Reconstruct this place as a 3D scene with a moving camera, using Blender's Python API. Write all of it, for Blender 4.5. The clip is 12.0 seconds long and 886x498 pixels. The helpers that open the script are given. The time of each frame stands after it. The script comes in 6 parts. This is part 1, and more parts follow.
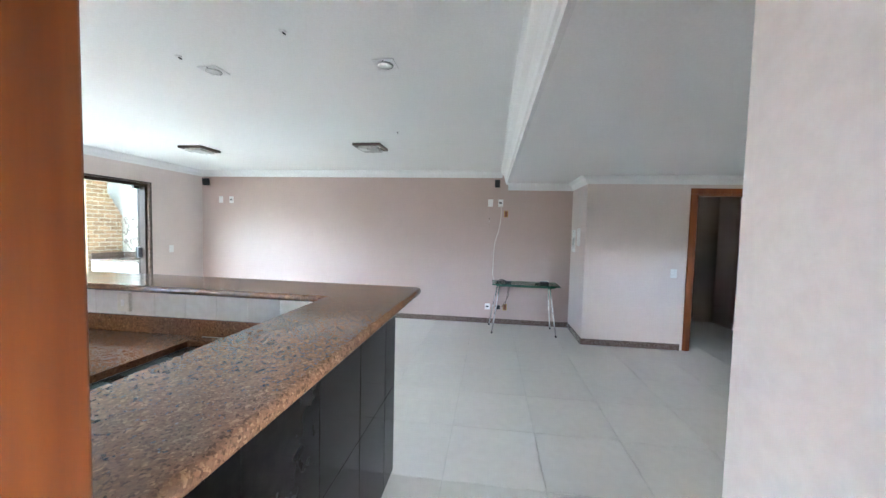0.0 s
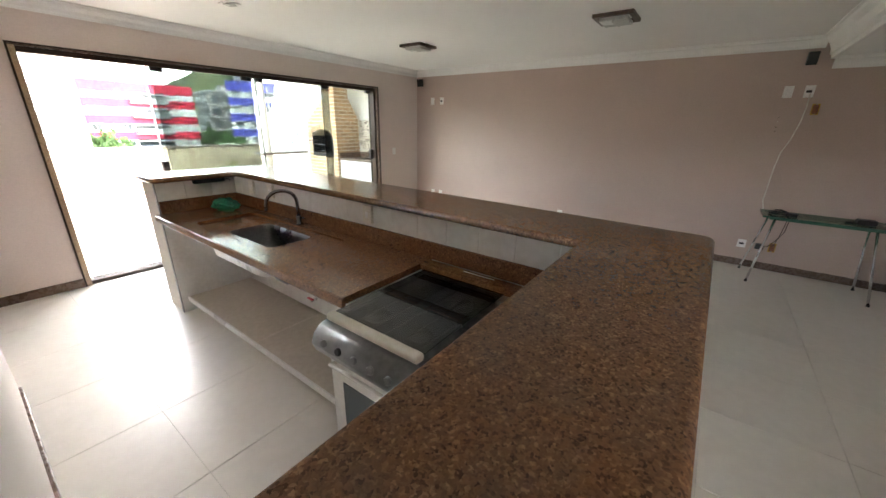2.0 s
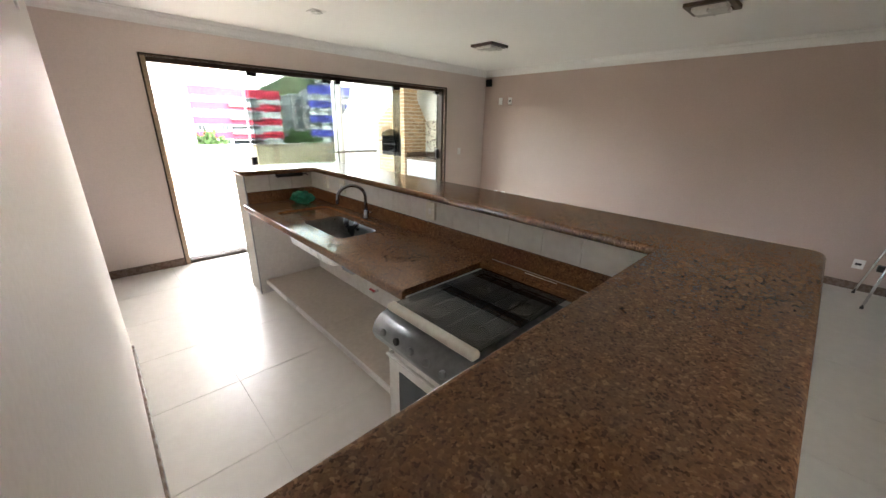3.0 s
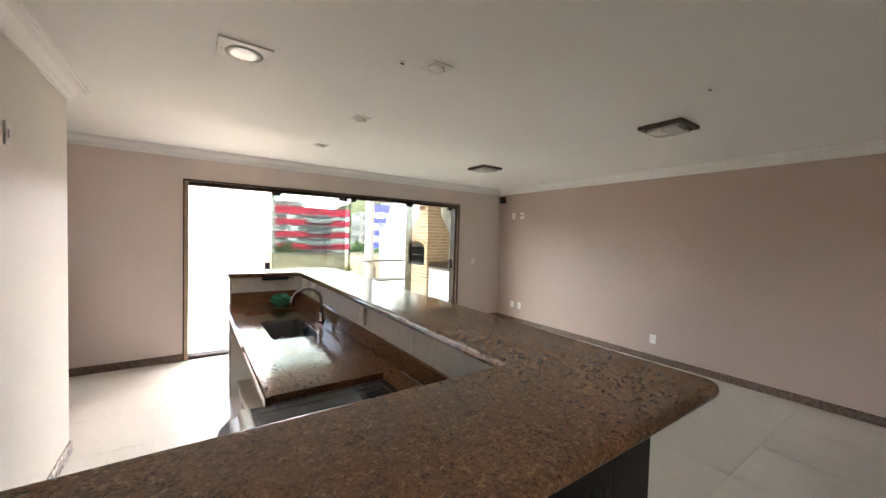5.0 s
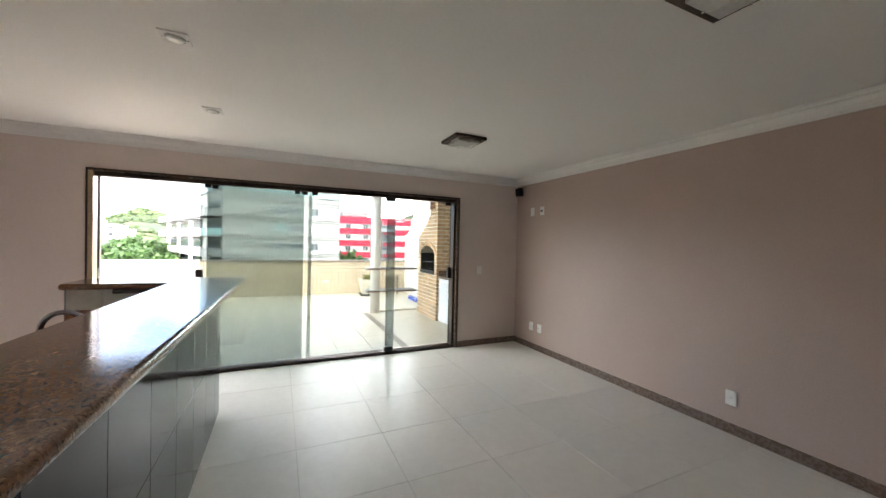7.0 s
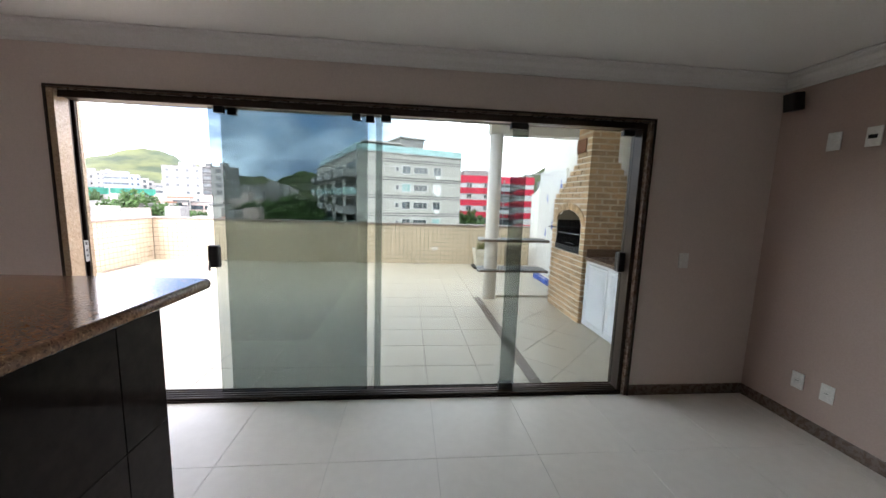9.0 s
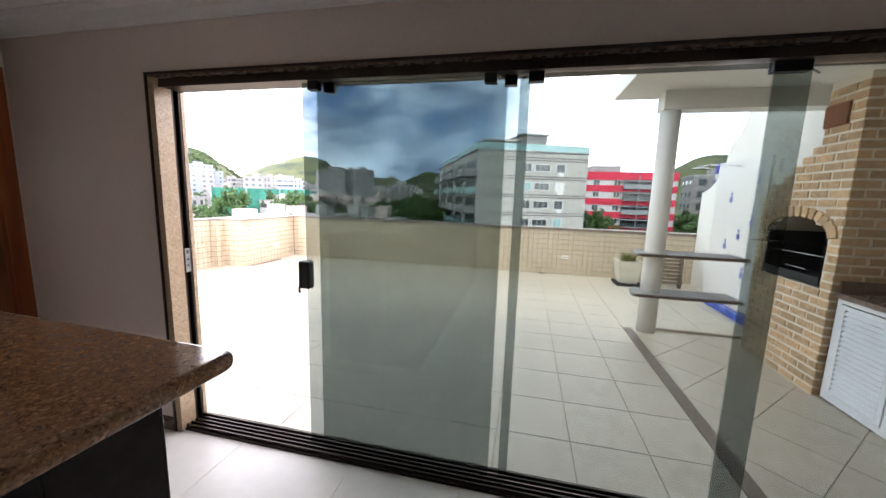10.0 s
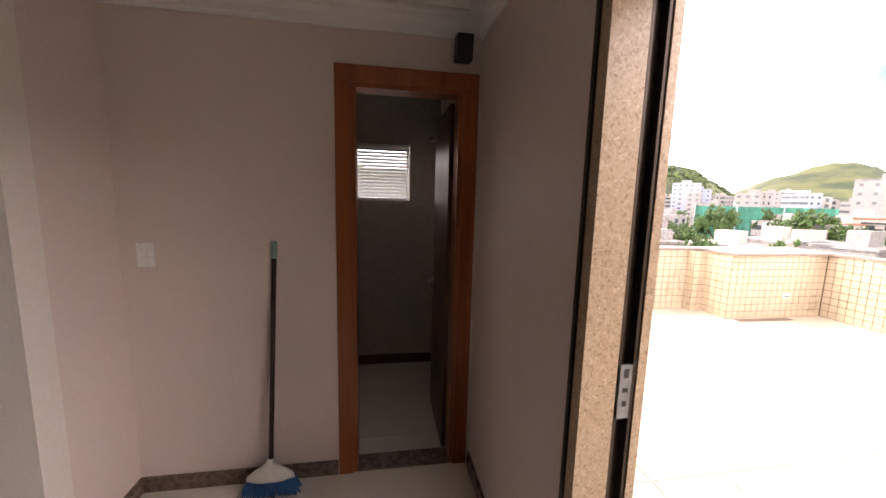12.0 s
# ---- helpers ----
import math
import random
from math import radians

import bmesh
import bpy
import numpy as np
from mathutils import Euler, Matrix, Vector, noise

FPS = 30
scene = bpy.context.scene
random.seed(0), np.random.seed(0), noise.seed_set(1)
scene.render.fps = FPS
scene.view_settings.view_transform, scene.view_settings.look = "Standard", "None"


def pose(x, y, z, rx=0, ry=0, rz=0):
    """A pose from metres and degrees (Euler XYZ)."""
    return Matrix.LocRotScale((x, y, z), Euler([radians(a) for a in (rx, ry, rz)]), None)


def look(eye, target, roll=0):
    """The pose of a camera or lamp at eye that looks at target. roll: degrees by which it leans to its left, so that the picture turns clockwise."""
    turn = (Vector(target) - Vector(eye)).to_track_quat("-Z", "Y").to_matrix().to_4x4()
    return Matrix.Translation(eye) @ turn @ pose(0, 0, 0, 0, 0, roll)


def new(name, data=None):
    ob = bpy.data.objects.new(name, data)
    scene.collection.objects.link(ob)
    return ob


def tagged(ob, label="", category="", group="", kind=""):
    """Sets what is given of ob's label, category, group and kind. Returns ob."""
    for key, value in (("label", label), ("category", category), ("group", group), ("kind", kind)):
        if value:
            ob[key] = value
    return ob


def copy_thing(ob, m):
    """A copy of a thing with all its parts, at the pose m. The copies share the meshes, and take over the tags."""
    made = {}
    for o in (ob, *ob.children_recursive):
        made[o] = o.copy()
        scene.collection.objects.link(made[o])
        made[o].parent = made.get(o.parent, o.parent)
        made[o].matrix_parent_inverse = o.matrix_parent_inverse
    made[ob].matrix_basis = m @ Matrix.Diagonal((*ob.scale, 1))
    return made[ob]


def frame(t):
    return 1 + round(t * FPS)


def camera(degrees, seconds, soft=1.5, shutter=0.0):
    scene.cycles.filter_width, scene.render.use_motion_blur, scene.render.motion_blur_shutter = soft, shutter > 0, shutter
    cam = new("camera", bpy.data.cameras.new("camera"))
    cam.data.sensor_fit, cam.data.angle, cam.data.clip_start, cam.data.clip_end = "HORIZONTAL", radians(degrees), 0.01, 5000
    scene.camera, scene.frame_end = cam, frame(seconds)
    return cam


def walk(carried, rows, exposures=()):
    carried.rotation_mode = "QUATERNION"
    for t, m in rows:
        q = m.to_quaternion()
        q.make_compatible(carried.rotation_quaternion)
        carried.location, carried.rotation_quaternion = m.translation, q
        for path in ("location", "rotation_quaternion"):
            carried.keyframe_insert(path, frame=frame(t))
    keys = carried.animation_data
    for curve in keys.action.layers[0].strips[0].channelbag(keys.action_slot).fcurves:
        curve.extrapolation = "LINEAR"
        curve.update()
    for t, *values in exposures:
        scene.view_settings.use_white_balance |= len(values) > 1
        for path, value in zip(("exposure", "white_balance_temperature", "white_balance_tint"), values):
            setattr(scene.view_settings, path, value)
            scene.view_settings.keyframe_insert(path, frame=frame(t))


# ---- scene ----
cam = camera(102.1, 12.0)
PATH = [
    (0, (-0.997, -0.274, 1.545), (0.983, -0.013, 1.44), 1.4),
    (0.5, (-0.724, -0.168, 1.588), (1.008, 0.827, 1.493), 1.2),
    (1, (-0.606, -0.005, 1.616), (1.037, 1.096, 1.319), 1.4),
    (1.5, (-0.557, 0.164, 1.617), (1.165, 0.948, 0.968), 1.1),
    (2, (-0.612, 0.23, 1.607), (0.913, 1.344, 0.95), 1.2),
    (2.5, (-0.621, 0.245, 1.59), (0.695, 1.601, 0.935), 1.4),
    (3, (-0.62, 0.24, 1.589), (0.692, 1.599, 0.931), 1.3),
    (3.2, (-0.618, 0.223, 1.585), (0.691, 1.584, 0.926), 1.3),
    (4.8, (-0.134, -0.113, 1.589), (1.054, 1.465, 1.275), 1.6),
    (5, (0.007, -0.215, 1.573), (1.149, 1.425, 1.506), 1.6),
    (5.5, (0.351, -0.199, 1.549), (1.788, 1.192, 1.524), 1.5),
    (6, (0.812, -0.126, 1.542), (2.214, 1.3, 1.514), 1.4),
    (6.5, (1.227, 0.061, 1.53), (2.346, 1.718, 1.499), 1.3),
    (7, (1.631, 0.382, 1.502), (2.462, 2.201, 1.475), 1.3),
    (7.5, (1.871, 0.847, 1.508), (2.358, 2.786, 1.48), 1.4),
    (7.7, (1.965, 1.066, 1.472), (2.28, 3.041, 1.46), 1.3),
    (9.3, (2.195, 2.764, 1.541), (2.336, 4.738, 1.246), 1.7),
    (9.5, (2.172, 2.975, 1.543), (2.231, 4.953, 1.252), 1.5),
    (10, (2.016, 3.349, 1.55), (1.577, 5.278, 1.255), 1.7),
    (10.5, (1.846, 3.753, 1.556), (0.792, 5.429, 1.273), 1.2),
    (11, (1.589, 4.091, 1.577), (-0.046, 5.211, 1.305), 1.1),
    (11.5, (1.22, 4.314, 1.579), (-0.659, 4.946, 1.316), 1.4),
    (12, (0.755, 4.523, 1.591), (-1.199, 4.851, 1.323), 1.5),
]
EXPOSURES = [(0.0, 6.4, 5550, 10), (0.6, 5.6, 6200, 14), (1.0, 4.75, 6500, 12), (1.4, 5.05, 6900, 14), (2.0, 5.2, 7000, 15), (3.0, 5.15, 7000, 15), (5.5, 5.15, 7200, 17), (6.0, 4.95, 7100, 17), (6.5, 4.8, 7000, 17), (7.5, 4.1, 6900, 16), (9.5, 3.45, 6600, 19), (10.0, 3.3, 6700, 20), (10.5, 2.95, 6600, 23), (11.0, 3.4, 7300, 28), (11.5, 3.4, 7700, 29), (12.0, 3.15, 7900, 29)]
SKY_STRENGTH, SUN_STRENGTH = 1.0, 0.35
walk(cam, [(t, look(eye, target, roll)) for t, eye, target, roll in PATH], EXPOSURES)

# ---- sky and sun ----
SUN_EL, SUN_AZ = 48.0, 200.0
world = bpy.data.worlds.new("sky")
world.use_nodes = True
scene.world = world
wt = world.node_tree
bg = wt.nodes["Background"]
sky = wt.nodes.new("ShaderNodeTexSky")
sky.sky_type = "NISHITA"
sky.sun_disc = False
sky.sun_elevation, sky.sun_rotation = radians(SUN_EL), radians(SUN_AZ)
sky_level = wt.nodes.new("ShaderNodeVectorMath")
sky_level.operation = "SCALE"
sky_level.inputs["Scale"].default_value = 0.11
wt.links.new(sky.outputs[0], sky_level.inputs[0])
coord = wt.nodes.new("ShaderNodeTexCoord")
squash = wt.nodes.new("ShaderNodeMapping")
squash.inputs["Scale"].default_value = (1.0, 1.0, 1.9)
wt.links.new(coord.outputs["Generated"], squash.inputs["Vector"])
cover = wt.nodes.new("ShaderNodeTexNoise")
cover.inputs["Scale"].default_value, cover.inputs["Detail"].default_value, cover.inputs["Roughness"].default_value = 3.4, 9, 0.6
cover_ramp = wt.nodes.new("ShaderNodeValToRGB")
cover_ramp.color_ramp.elements[0].position, cover_ramp.color_ramp.elements[1].position = 0.38, 0.52
shade = wt.nodes.new("ShaderNodeTexNoise")
shade.inputs["Scale"].default_value, shade.inputs["Detail"].default_value, shade.inputs["Roughness"].default_value = 4.6, 10, 0.6
shade_ramp = wt.nodes.new("ShaderNodeValToRGB")
shade_ramp.color_ramp.elements[0].position, shade_ramp.color_ramp.elements[1].position = 0.38, 0.62
shade_ramp.color_ramp.elements[0].color = (0.40, 0.46, 0.55, 1)
shade_ramp.color_ramp.elements[1].color = (1.5, 1.5, 1.5, 1)
for node in (cover, shade):
    wt.links.new(squash.outputs[0], node.inputs["Vector"])
wt.links.new(cover.outputs["Fac"], cover_ramp.inputs["Fac"])
wt.links.new(shade.outputs["Fac"], shade_ramp.inputs["Fac"])
blend = wt.nodes.new("ShaderNodeMix")
blend.data_type = "RGBA"
wt.links.new(cover_ramp.outputs["Color"], blend.inputs["Factor"])
wt.links.new(sky_level.outputs[0], blend.inputs["A"])
wt.links.new(shade_ramp.outputs["Color"], blend.inputs["B"])
height = wt.nodes.new("ShaderNodeSeparateXYZ")
wt.links.new(coord.outputs["Generated"], height.inputs[0])
haze = wt.nodes.new("ShaderNodeMapRange")
haze.inputs["From Min"].default_value, haze.inputs["From Max"].default_value = 0.0, 0.75
haze.inputs["To Min"].default_value, haze.inputs["To Max"].default_value = 1.6, 0.45
wt.links.new(height.outputs["Z"], haze.inputs["Value"])
glow = wt.nodes.new("ShaderNodeVectorMath")
glow.operation = "SCALE"
wt.links.new(blend.outputs["Result"], glow.inputs[0])
wt.links.new(haze.outputs[0], glow.inputs["Scale"])
bank_dir = (math.sin(radians(-17)) * 0.97, math.cos(radians(-17)) * 0.97, 0.24)
toward = wt.nodes.new("ShaderNodeVectorMath")
toward.operation = "DOT_PRODUCT"
toward.inputs[1].default_value = bank_dir
wt.links.new(coord.outputs["Generated"], toward.inputs[0])
bank = wt.nodes.new("ShaderNodeMapRange")
bank.interpolation_type = "SMOOTHSTEP"
bank.inputs["From Min"].default_value, bank.inputs["From Max"].default_value = 0.87, 0.985
bank.inputs["To Min"].default_value, bank.inputs["To Max"].default_value = 0.0, 1.0
wt.links.new(toward.outputs["Value"], bank.inputs["Value"])
bank_tint = wt.nodes.new("ShaderNodeMix")
bank_tint.data_type = "RGBA"
bank_tint.inputs["A"].default_value, bank_tint.inputs["B"].default_value = (1, 1, 1, 1), (0.16, 0.21, 0.275, 1)
wt.links.new(bank.outputs[0], bank_tint.inputs["Factor"])
storm = wt.nodes.new("ShaderNodeVectorMath")
storm.operation = "MULTIPLY"
wt.links.new(glow.outputs[0], storm.inputs[0])
wt.links.new(bank_tint.outputs["Result"], storm.inputs[1])
wt.links.new(storm.outputs[0], bg.inputs["Color"])
bg.inputs["Strength"].default_value = SKY_STRENGTH

sun_data = bpy.data.lights.new("sun", "SUN")
sun_data.energy, sun_data.angle, sun_data.color = SUN_STRENGTH, radians(14), (1.0, 0.95, 0.87)
sun = new("sun", sun_data)
sa = radians(SUN_AZ)
sun.matrix_world = look((20 * math.sin(sa), 20 * math.cos(sa), 20 * math.tan(radians(SUN_EL))), (0, 0, 0))


# ---- materials ----
def link(nt, a, b):
    nt.links.new(a, b)


def surf(name, c1, c2, scale=30.0, big=1.2, var=0.08, rough=(0.4, 0.55), bump=0.05, metal=0.0, rnd=0.0, spec=0.5, stretch=(1, 1, 1), detail=5.0, spread=(0.35, 0.65), dist=0.004):
    """A surface with fine grain between two colours, broad patches, and relief."""
    m = bpy.data.materials.new(name)
    m.use_nodes = True
    nt = m.node_tree
    b = nt.nodes["Principled BSDF"]
    geo = nt.nodes.new("ShaderNodeNewGeometry")
    mp = nt.nodes.new("ShaderNodeMapping")
    mp.inputs["Scale"].default_value = stretch
    link(nt, geo.outputs["Position"], mp.inputs["Vector"])
    fine = nt.nodes.new("ShaderNodeTexNoise")
    fine.inputs["Scale"].default_value, fine.inputs["Detail"].default_value = scale, detail
    wide = nt.nodes.new("ShaderNodeTexNoise")
    wide.inputs["Scale"].default_value, wide.inputs["Detail"].default_value = big, 4
    link(nt, mp.outputs[0], fine.inputs["Vector"])
    link(nt, geo.outputs["Position"], wide.inputs["Vector"])
    ramp = nt.nodes.new("ShaderNodeValToRGB")
    ramp.color_ramp.elements[0].position, ramp.color_ramp.elements[1].position = spread
    ramp.color_ramp.elements[0].color, ramp.color_ramp.elements[1].color = (*c1, 1), (*c2, 1)
    link(nt, fine.outputs["Fac"], ramp.inputs["Fac"])
    tone = nt.nodes.new("ShaderNodeMapRange")
    tone.inputs["From Min"].default_value, tone.inputs["From Max"].default_value = 0.3, 0.7
    tone.inputs["To Min"].default_value, tone.inputs["To Max"].default_value = 1 - var, 1 + var
    link(nt, wide.outputs["Fac"], tone.inputs["Value"])
    level = tone.outputs[0]
    if rnd:
        info = nt.nodes.new("ShaderNodeObjectInfo")
        r = nt.nodes.new("ShaderNodeMapRange")
        r.inputs["To Min"].default_value, r.inputs["To Max"].default_value = 1 - rnd, 1 + rnd
        link(nt, info.outputs["Random"], r.inputs["Value"])
        mul = nt.nodes.new("ShaderNodeMath")
        mul.operation = "MULTIPLY"
        link(nt, level, mul.inputs[0])
        link(nt, r.outputs[0], mul.inputs[1])
        level = mul.outputs[0]
    col = nt.nodes.new("ShaderNodeVectorMath")
    col.operation = "SCALE"
    link(nt, ramp.outputs["Color"], col.inputs[0])
    link(nt, level, col.inputs["Scale"])
    link(nt, col.outputs[0], b.inputs["Base Color"])
    rr = nt.nodes.new("ShaderNodeMapRange")
    rr.inputs["From Min"].default_value, rr.inputs["From Max"].default_value = 0.3, 0.7
    rr.inputs["To Min"].default_value, rr.inputs["To Max"].default_value = rough
    link(nt, wide.outputs["Fac"], rr.inputs["Value"])
    link(nt, rr.outputs[0], b.inputs["Roughness"])
    b.inputs["Metallic"].default_value = metal
    b.inputs["Specular IOR Level"].default_value = spec
    if bump:
        bp = nt.nodes.new("ShaderNodeBump")
        bp.inputs["Strength"].default_value, bp.inputs["Distance"].default_value = bump, dist
        link(nt, fine.outputs["Fac"], bp.inputs["Height"])
        link(nt, bp.outputs[0], b.inputs["Normal"])
    return m


def speckle(name, colours, scale, rough=(0.08, 0.16), tone=0.12):
    """Polished stone: crystal grains of several colours."""
    m = bpy.data.materials.new(name)
    m.use_nodes = True
    nt = m.node_tree
    b = nt.nodes["Principled BSDF"]
    geo = nt.nodes.new("ShaderNodeNewGeometry")
    warp = nt.nodes.new("ShaderNodeTexNoise")
    warp.inputs["Scale"].default_value, warp.inputs["Detail"].default_value = scale * 0.7, 3
    shift = nt.nodes.new("ShaderNodeVectorMath")
    shift.operation = "MULTIPLY_ADD"
    shift.inputs[1].default_value = (0.012,) * 3
    link(nt, geo.outputs["Position"], warp.inputs["Vector"])
    link(nt, warp.outputs["Color"], shift.inputs[0])
    link(nt, geo.outputs["Position"], shift.inputs[2])
    vor = nt.nodes.new("ShaderNodeTexVoronoi")
    vor.inputs["Scale"].default_value = scale
    link(nt, shift.outputs[0], vor.inputs["Vector"])
    sep = nt.nodes.new("ShaderNodeSeparateColor")
    link(nt, vor.outputs["Color"], sep.inputs[0])
    cloud = nt.nodes.new("ShaderNodeTexNoise")
    cloud.inputs["Scale"].default_value, cloud.inputs["Detail"].default_value = scale * 0.25, 5
    link(nt, geo.outputs["Position"], cloud.inputs["Vector"])
    add = nt.nodes.new("ShaderNodeMath")
    add.operation = "MULTIPLY_ADD"
    add.inputs[1].default_value = 0.55
    link(nt, sep.outputs[0], add.inputs[0])
    half = nt.nodes.new("ShaderNodeMath")
    half.operation = "MULTIPLY"
    half.inputs[1].default_value = 0.5
    link(nt, cloud.outputs["Fac"], half.inputs[0])
    link(nt, half.outputs[0], add.inputs[2])
    ramp = nt.nodes.new("ShaderNodeValToRGB")
    els = ramp.color_ramp.elements
    n = len(colours)
    els[0].position, els[0].color = 0.12, (*colours[0], 1)
    els[1].position, els[1].color = 0.82, (*colours[-1], 1)
    for i, c in enumerate(colours[1:-1], 1):
        e = els.new(0.12 + 0.7 * i / (n - 1))
        e.color = (*c, 1)
    link(nt, add.outputs[0], ramp.inputs["Fac"])
    wide = nt.nodes.new("ShaderNodeTexNoise")
    wide.inputs["Scale"].default_value = 2.2
    link(nt, geo.outputs["Position"], wide.inputs["Vector"])
    t = nt.nodes.new("ShaderNodeMapRange")
    t.inputs["To Min"].default_value, t.inputs["To Max"].default_value = 1 - tone, 1 + tone
    link(nt, wide.outputs["Fac"], t.inputs["Value"])
    col = nt.nodes.new("ShaderNodeVectorMath")
    col.operation = "SCALE"
    link(nt, ramp.outputs["Color"], col.inputs[0])
    link(nt, t.outputs[0], col.inputs["Scale"])
    link(nt, col.outputs[0], b.inputs["Base Color"])
    r = nt.nodes.new("ShaderNodeMapRange")
    r.inputs["To Min"].default_value, r.inputs["To Max"].default_value = rough
    link(nt, cloud.outputs["Fac"], r.inputs["Value"])
    link(nt, r.outputs[0], b.inputs["Roughness"])
    return m


def plain(name, c, rough=0.5, metal=0.0, spec=0.5):
    k = 0.88
    return surf(name, tuple(v * k for v in c), c, 60, 3, 0.05, (rough * 0.85, min(1, rough * 1.15)), 0.02, metal, 0, spec)


def glass(name, tint, ior=1.45, gloss=0.0):
    """A clear pane: tinted straight-through light and a mirror sheen by Fresnel."""
    m = bpy.data.materials.new(name)
    m.use_nodes = True
    nt = m.node_tree
    nt.nodes.remove(nt.nodes["Principled BSDF"])
    out = nt.nodes["Material Output"]
    tr = nt.nodes.new("ShaderNodeBsdfTransparent")
    tr.inputs["Color"].default_value = (*tint, 1)
    gl = nt.nodes.new("ShaderNodeBsdfGlossy")
    gl.inputs["Roughness"].default_value = gloss
    face = nt.nodes.new("ShaderNodeLayerWeight")
    face.inputs["Blend"].default_value = 0.5
    steep = nt.nodes.new("ShaderNodeMath")
    steep.operation = "POWER"
    steep.inputs[1].default_value = 5.0
    link(nt, face.outputs["Facing"], steep.inputs[0])
    fr = nt.nodes.new("ShaderNodeMapRange")
    f0 = ((ior - 1) / (ior + 1)) ** 2
    fr.inputs["To Min"].default_value, fr.inputs["To Max"].default_value = f0, 0.9
    link(nt, steep.outputs[0], fr.inputs["Value"])
    mx = nt.nodes.new("ShaderNodeMixShader")
    link(nt, fr.outputs[0], mx.inputs[0])
    link(nt, tr.outputs[0], mx.inputs[1])
    link(nt, gl.outputs[0], mx.inputs[2])
    link(nt, mx.outputs[0], out.inputs["Surface"])
    return m


def clear(name):
    """The far face of a pane, whose tint and sheen its near face carries."""
    m = bpy.data.materials.new(name)
    m.use_nodes = True
    nt = m.node_tree
    nt.nodes.remove(nt.nodes["Principled BSDF"])
    tr = nt.nodes.new("ShaderNodeBsdfTransparent")
    link(nt, tr.outputs[0], nt.nodes["Material Output"].inputs["Surface"])
    return m


M = {}
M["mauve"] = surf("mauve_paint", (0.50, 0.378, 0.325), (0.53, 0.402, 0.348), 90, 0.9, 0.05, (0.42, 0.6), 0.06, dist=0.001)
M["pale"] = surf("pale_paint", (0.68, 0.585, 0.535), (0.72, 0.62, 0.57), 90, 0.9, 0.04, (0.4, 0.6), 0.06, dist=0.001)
M["cream"] = surf("cream_paint", (0.74, 0.69, 0.63), (0.78, 0.73, 0.67), 90, 0.9, 0.04, (0.5, 0.65), 0.06, dist=0.001)
# base tone darkened to offset excess window light in the bathroom
M["bath_wall"] = surf("dimmed_bathroom_wall", (0.36, 0.325, 0.285), (0.42, 0.38, 0.335), 30, 1.2, 0.06, (0.3, 0.5), 0.02, dist=0.001)
M["white"] = surf("ceiling_paint", (0.87, 0.86, 0.83), (0.90, 0.89, 0.865), 70, 0.7, 0.025, (0.6, 0.75), 0.04, dist=0.001)
M["trim"] = surf("moulding_paint", (0.80, 0.79, 0.76), (0.84, 0.83, 0.81), 70, 2, 0.03, (0.45, 0.6), 0.04, dist=0.001)
M["tile"] = surf("floor_porcelain", (0.735, 0.695, 0.63), (0.765, 0.725, 0.66), 14, 0.8, 0.025, (0.29, 0.34), 0.004, rnd=0.012, spec=0.32, dist=0.002)
M["grout"] = surf("grout", (0.56, 0.53, 0.47), (0.64, 0.605, 0.54), 60, 2, 0.15, (0.8, 0.95), 0.2)
M["terrace_tile"] = surf("terrace_porcelain", (0.53, 0.47, 0.375), (0.60, 0.54, 0.44), 9, 0.6, 0.06, (0.35, 0.55), 0.03, rnd=0.035)
M["terrace_grout"] = surf("terrace_grout", (0.25, 0.225, 0.185), (0.33, 0.30, 0.25), 50, 1.5, 0.2, (0.8, 0.95), 0.2)
M["granite"] = speckle("brown_granite", [(0.028, 0.015, 0.010), (0.11, 0.053, 0.027), (0.245, 0.120, 0.058), (0.16, 0.078, 0.038), (0.35, 0.190, 0.095)], 180, (0.09, 0.15))
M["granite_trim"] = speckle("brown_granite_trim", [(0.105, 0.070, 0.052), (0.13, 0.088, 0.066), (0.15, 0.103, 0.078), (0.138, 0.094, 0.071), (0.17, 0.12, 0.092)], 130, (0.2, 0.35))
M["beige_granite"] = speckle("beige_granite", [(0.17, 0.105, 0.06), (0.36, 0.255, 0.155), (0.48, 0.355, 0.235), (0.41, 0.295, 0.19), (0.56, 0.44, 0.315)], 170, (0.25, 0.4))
M["wood"] = surf("stained_door_wood", (0.23, 0.054, 0.012), (0.34, 0.092, 0.021), 26, 2, 0.14, (0.28, 0.42), 0.06, stretch=(1, 1, 0.06))
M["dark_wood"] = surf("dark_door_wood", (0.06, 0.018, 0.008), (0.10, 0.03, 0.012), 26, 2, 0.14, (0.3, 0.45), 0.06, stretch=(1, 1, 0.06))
M["lamp_wood"] = surf("lamp_wood", (0.045, 0.025, 0.015), (0.085, 0.048, 0.03), 40, 4, 0.15, (0.35, 0.5), 0.06, stretch=(0.2, 1, 1))
M["bar_tile"] = surf("dark_bar_tile", (0.020, 0.016, 0.0145), (0.027, 0.0215, 0.0195), 20, 1.5, 0.08, (0.06, 0.10), 0.002, rnd=0.06, spec=0.10)
M["white_tile"] = surf("white_wall_tile", (0.72, 0.70, 0.66), (0.78, 0.765, 0.73), 20, 2, 0.04, (0.10, 0.2), 0.01, rnd=0.02)
M["bronze"] = surf("bronze_aluminium", (0.035, 0.024, 0.018), (0.055, 0.038, 0.028), 80, 4, 0.1, (0.3, 0.45), 0.02, 0.6)
M["black"] = plain("black_plastic", (0.014, 0.014, 0.016), 0.4)
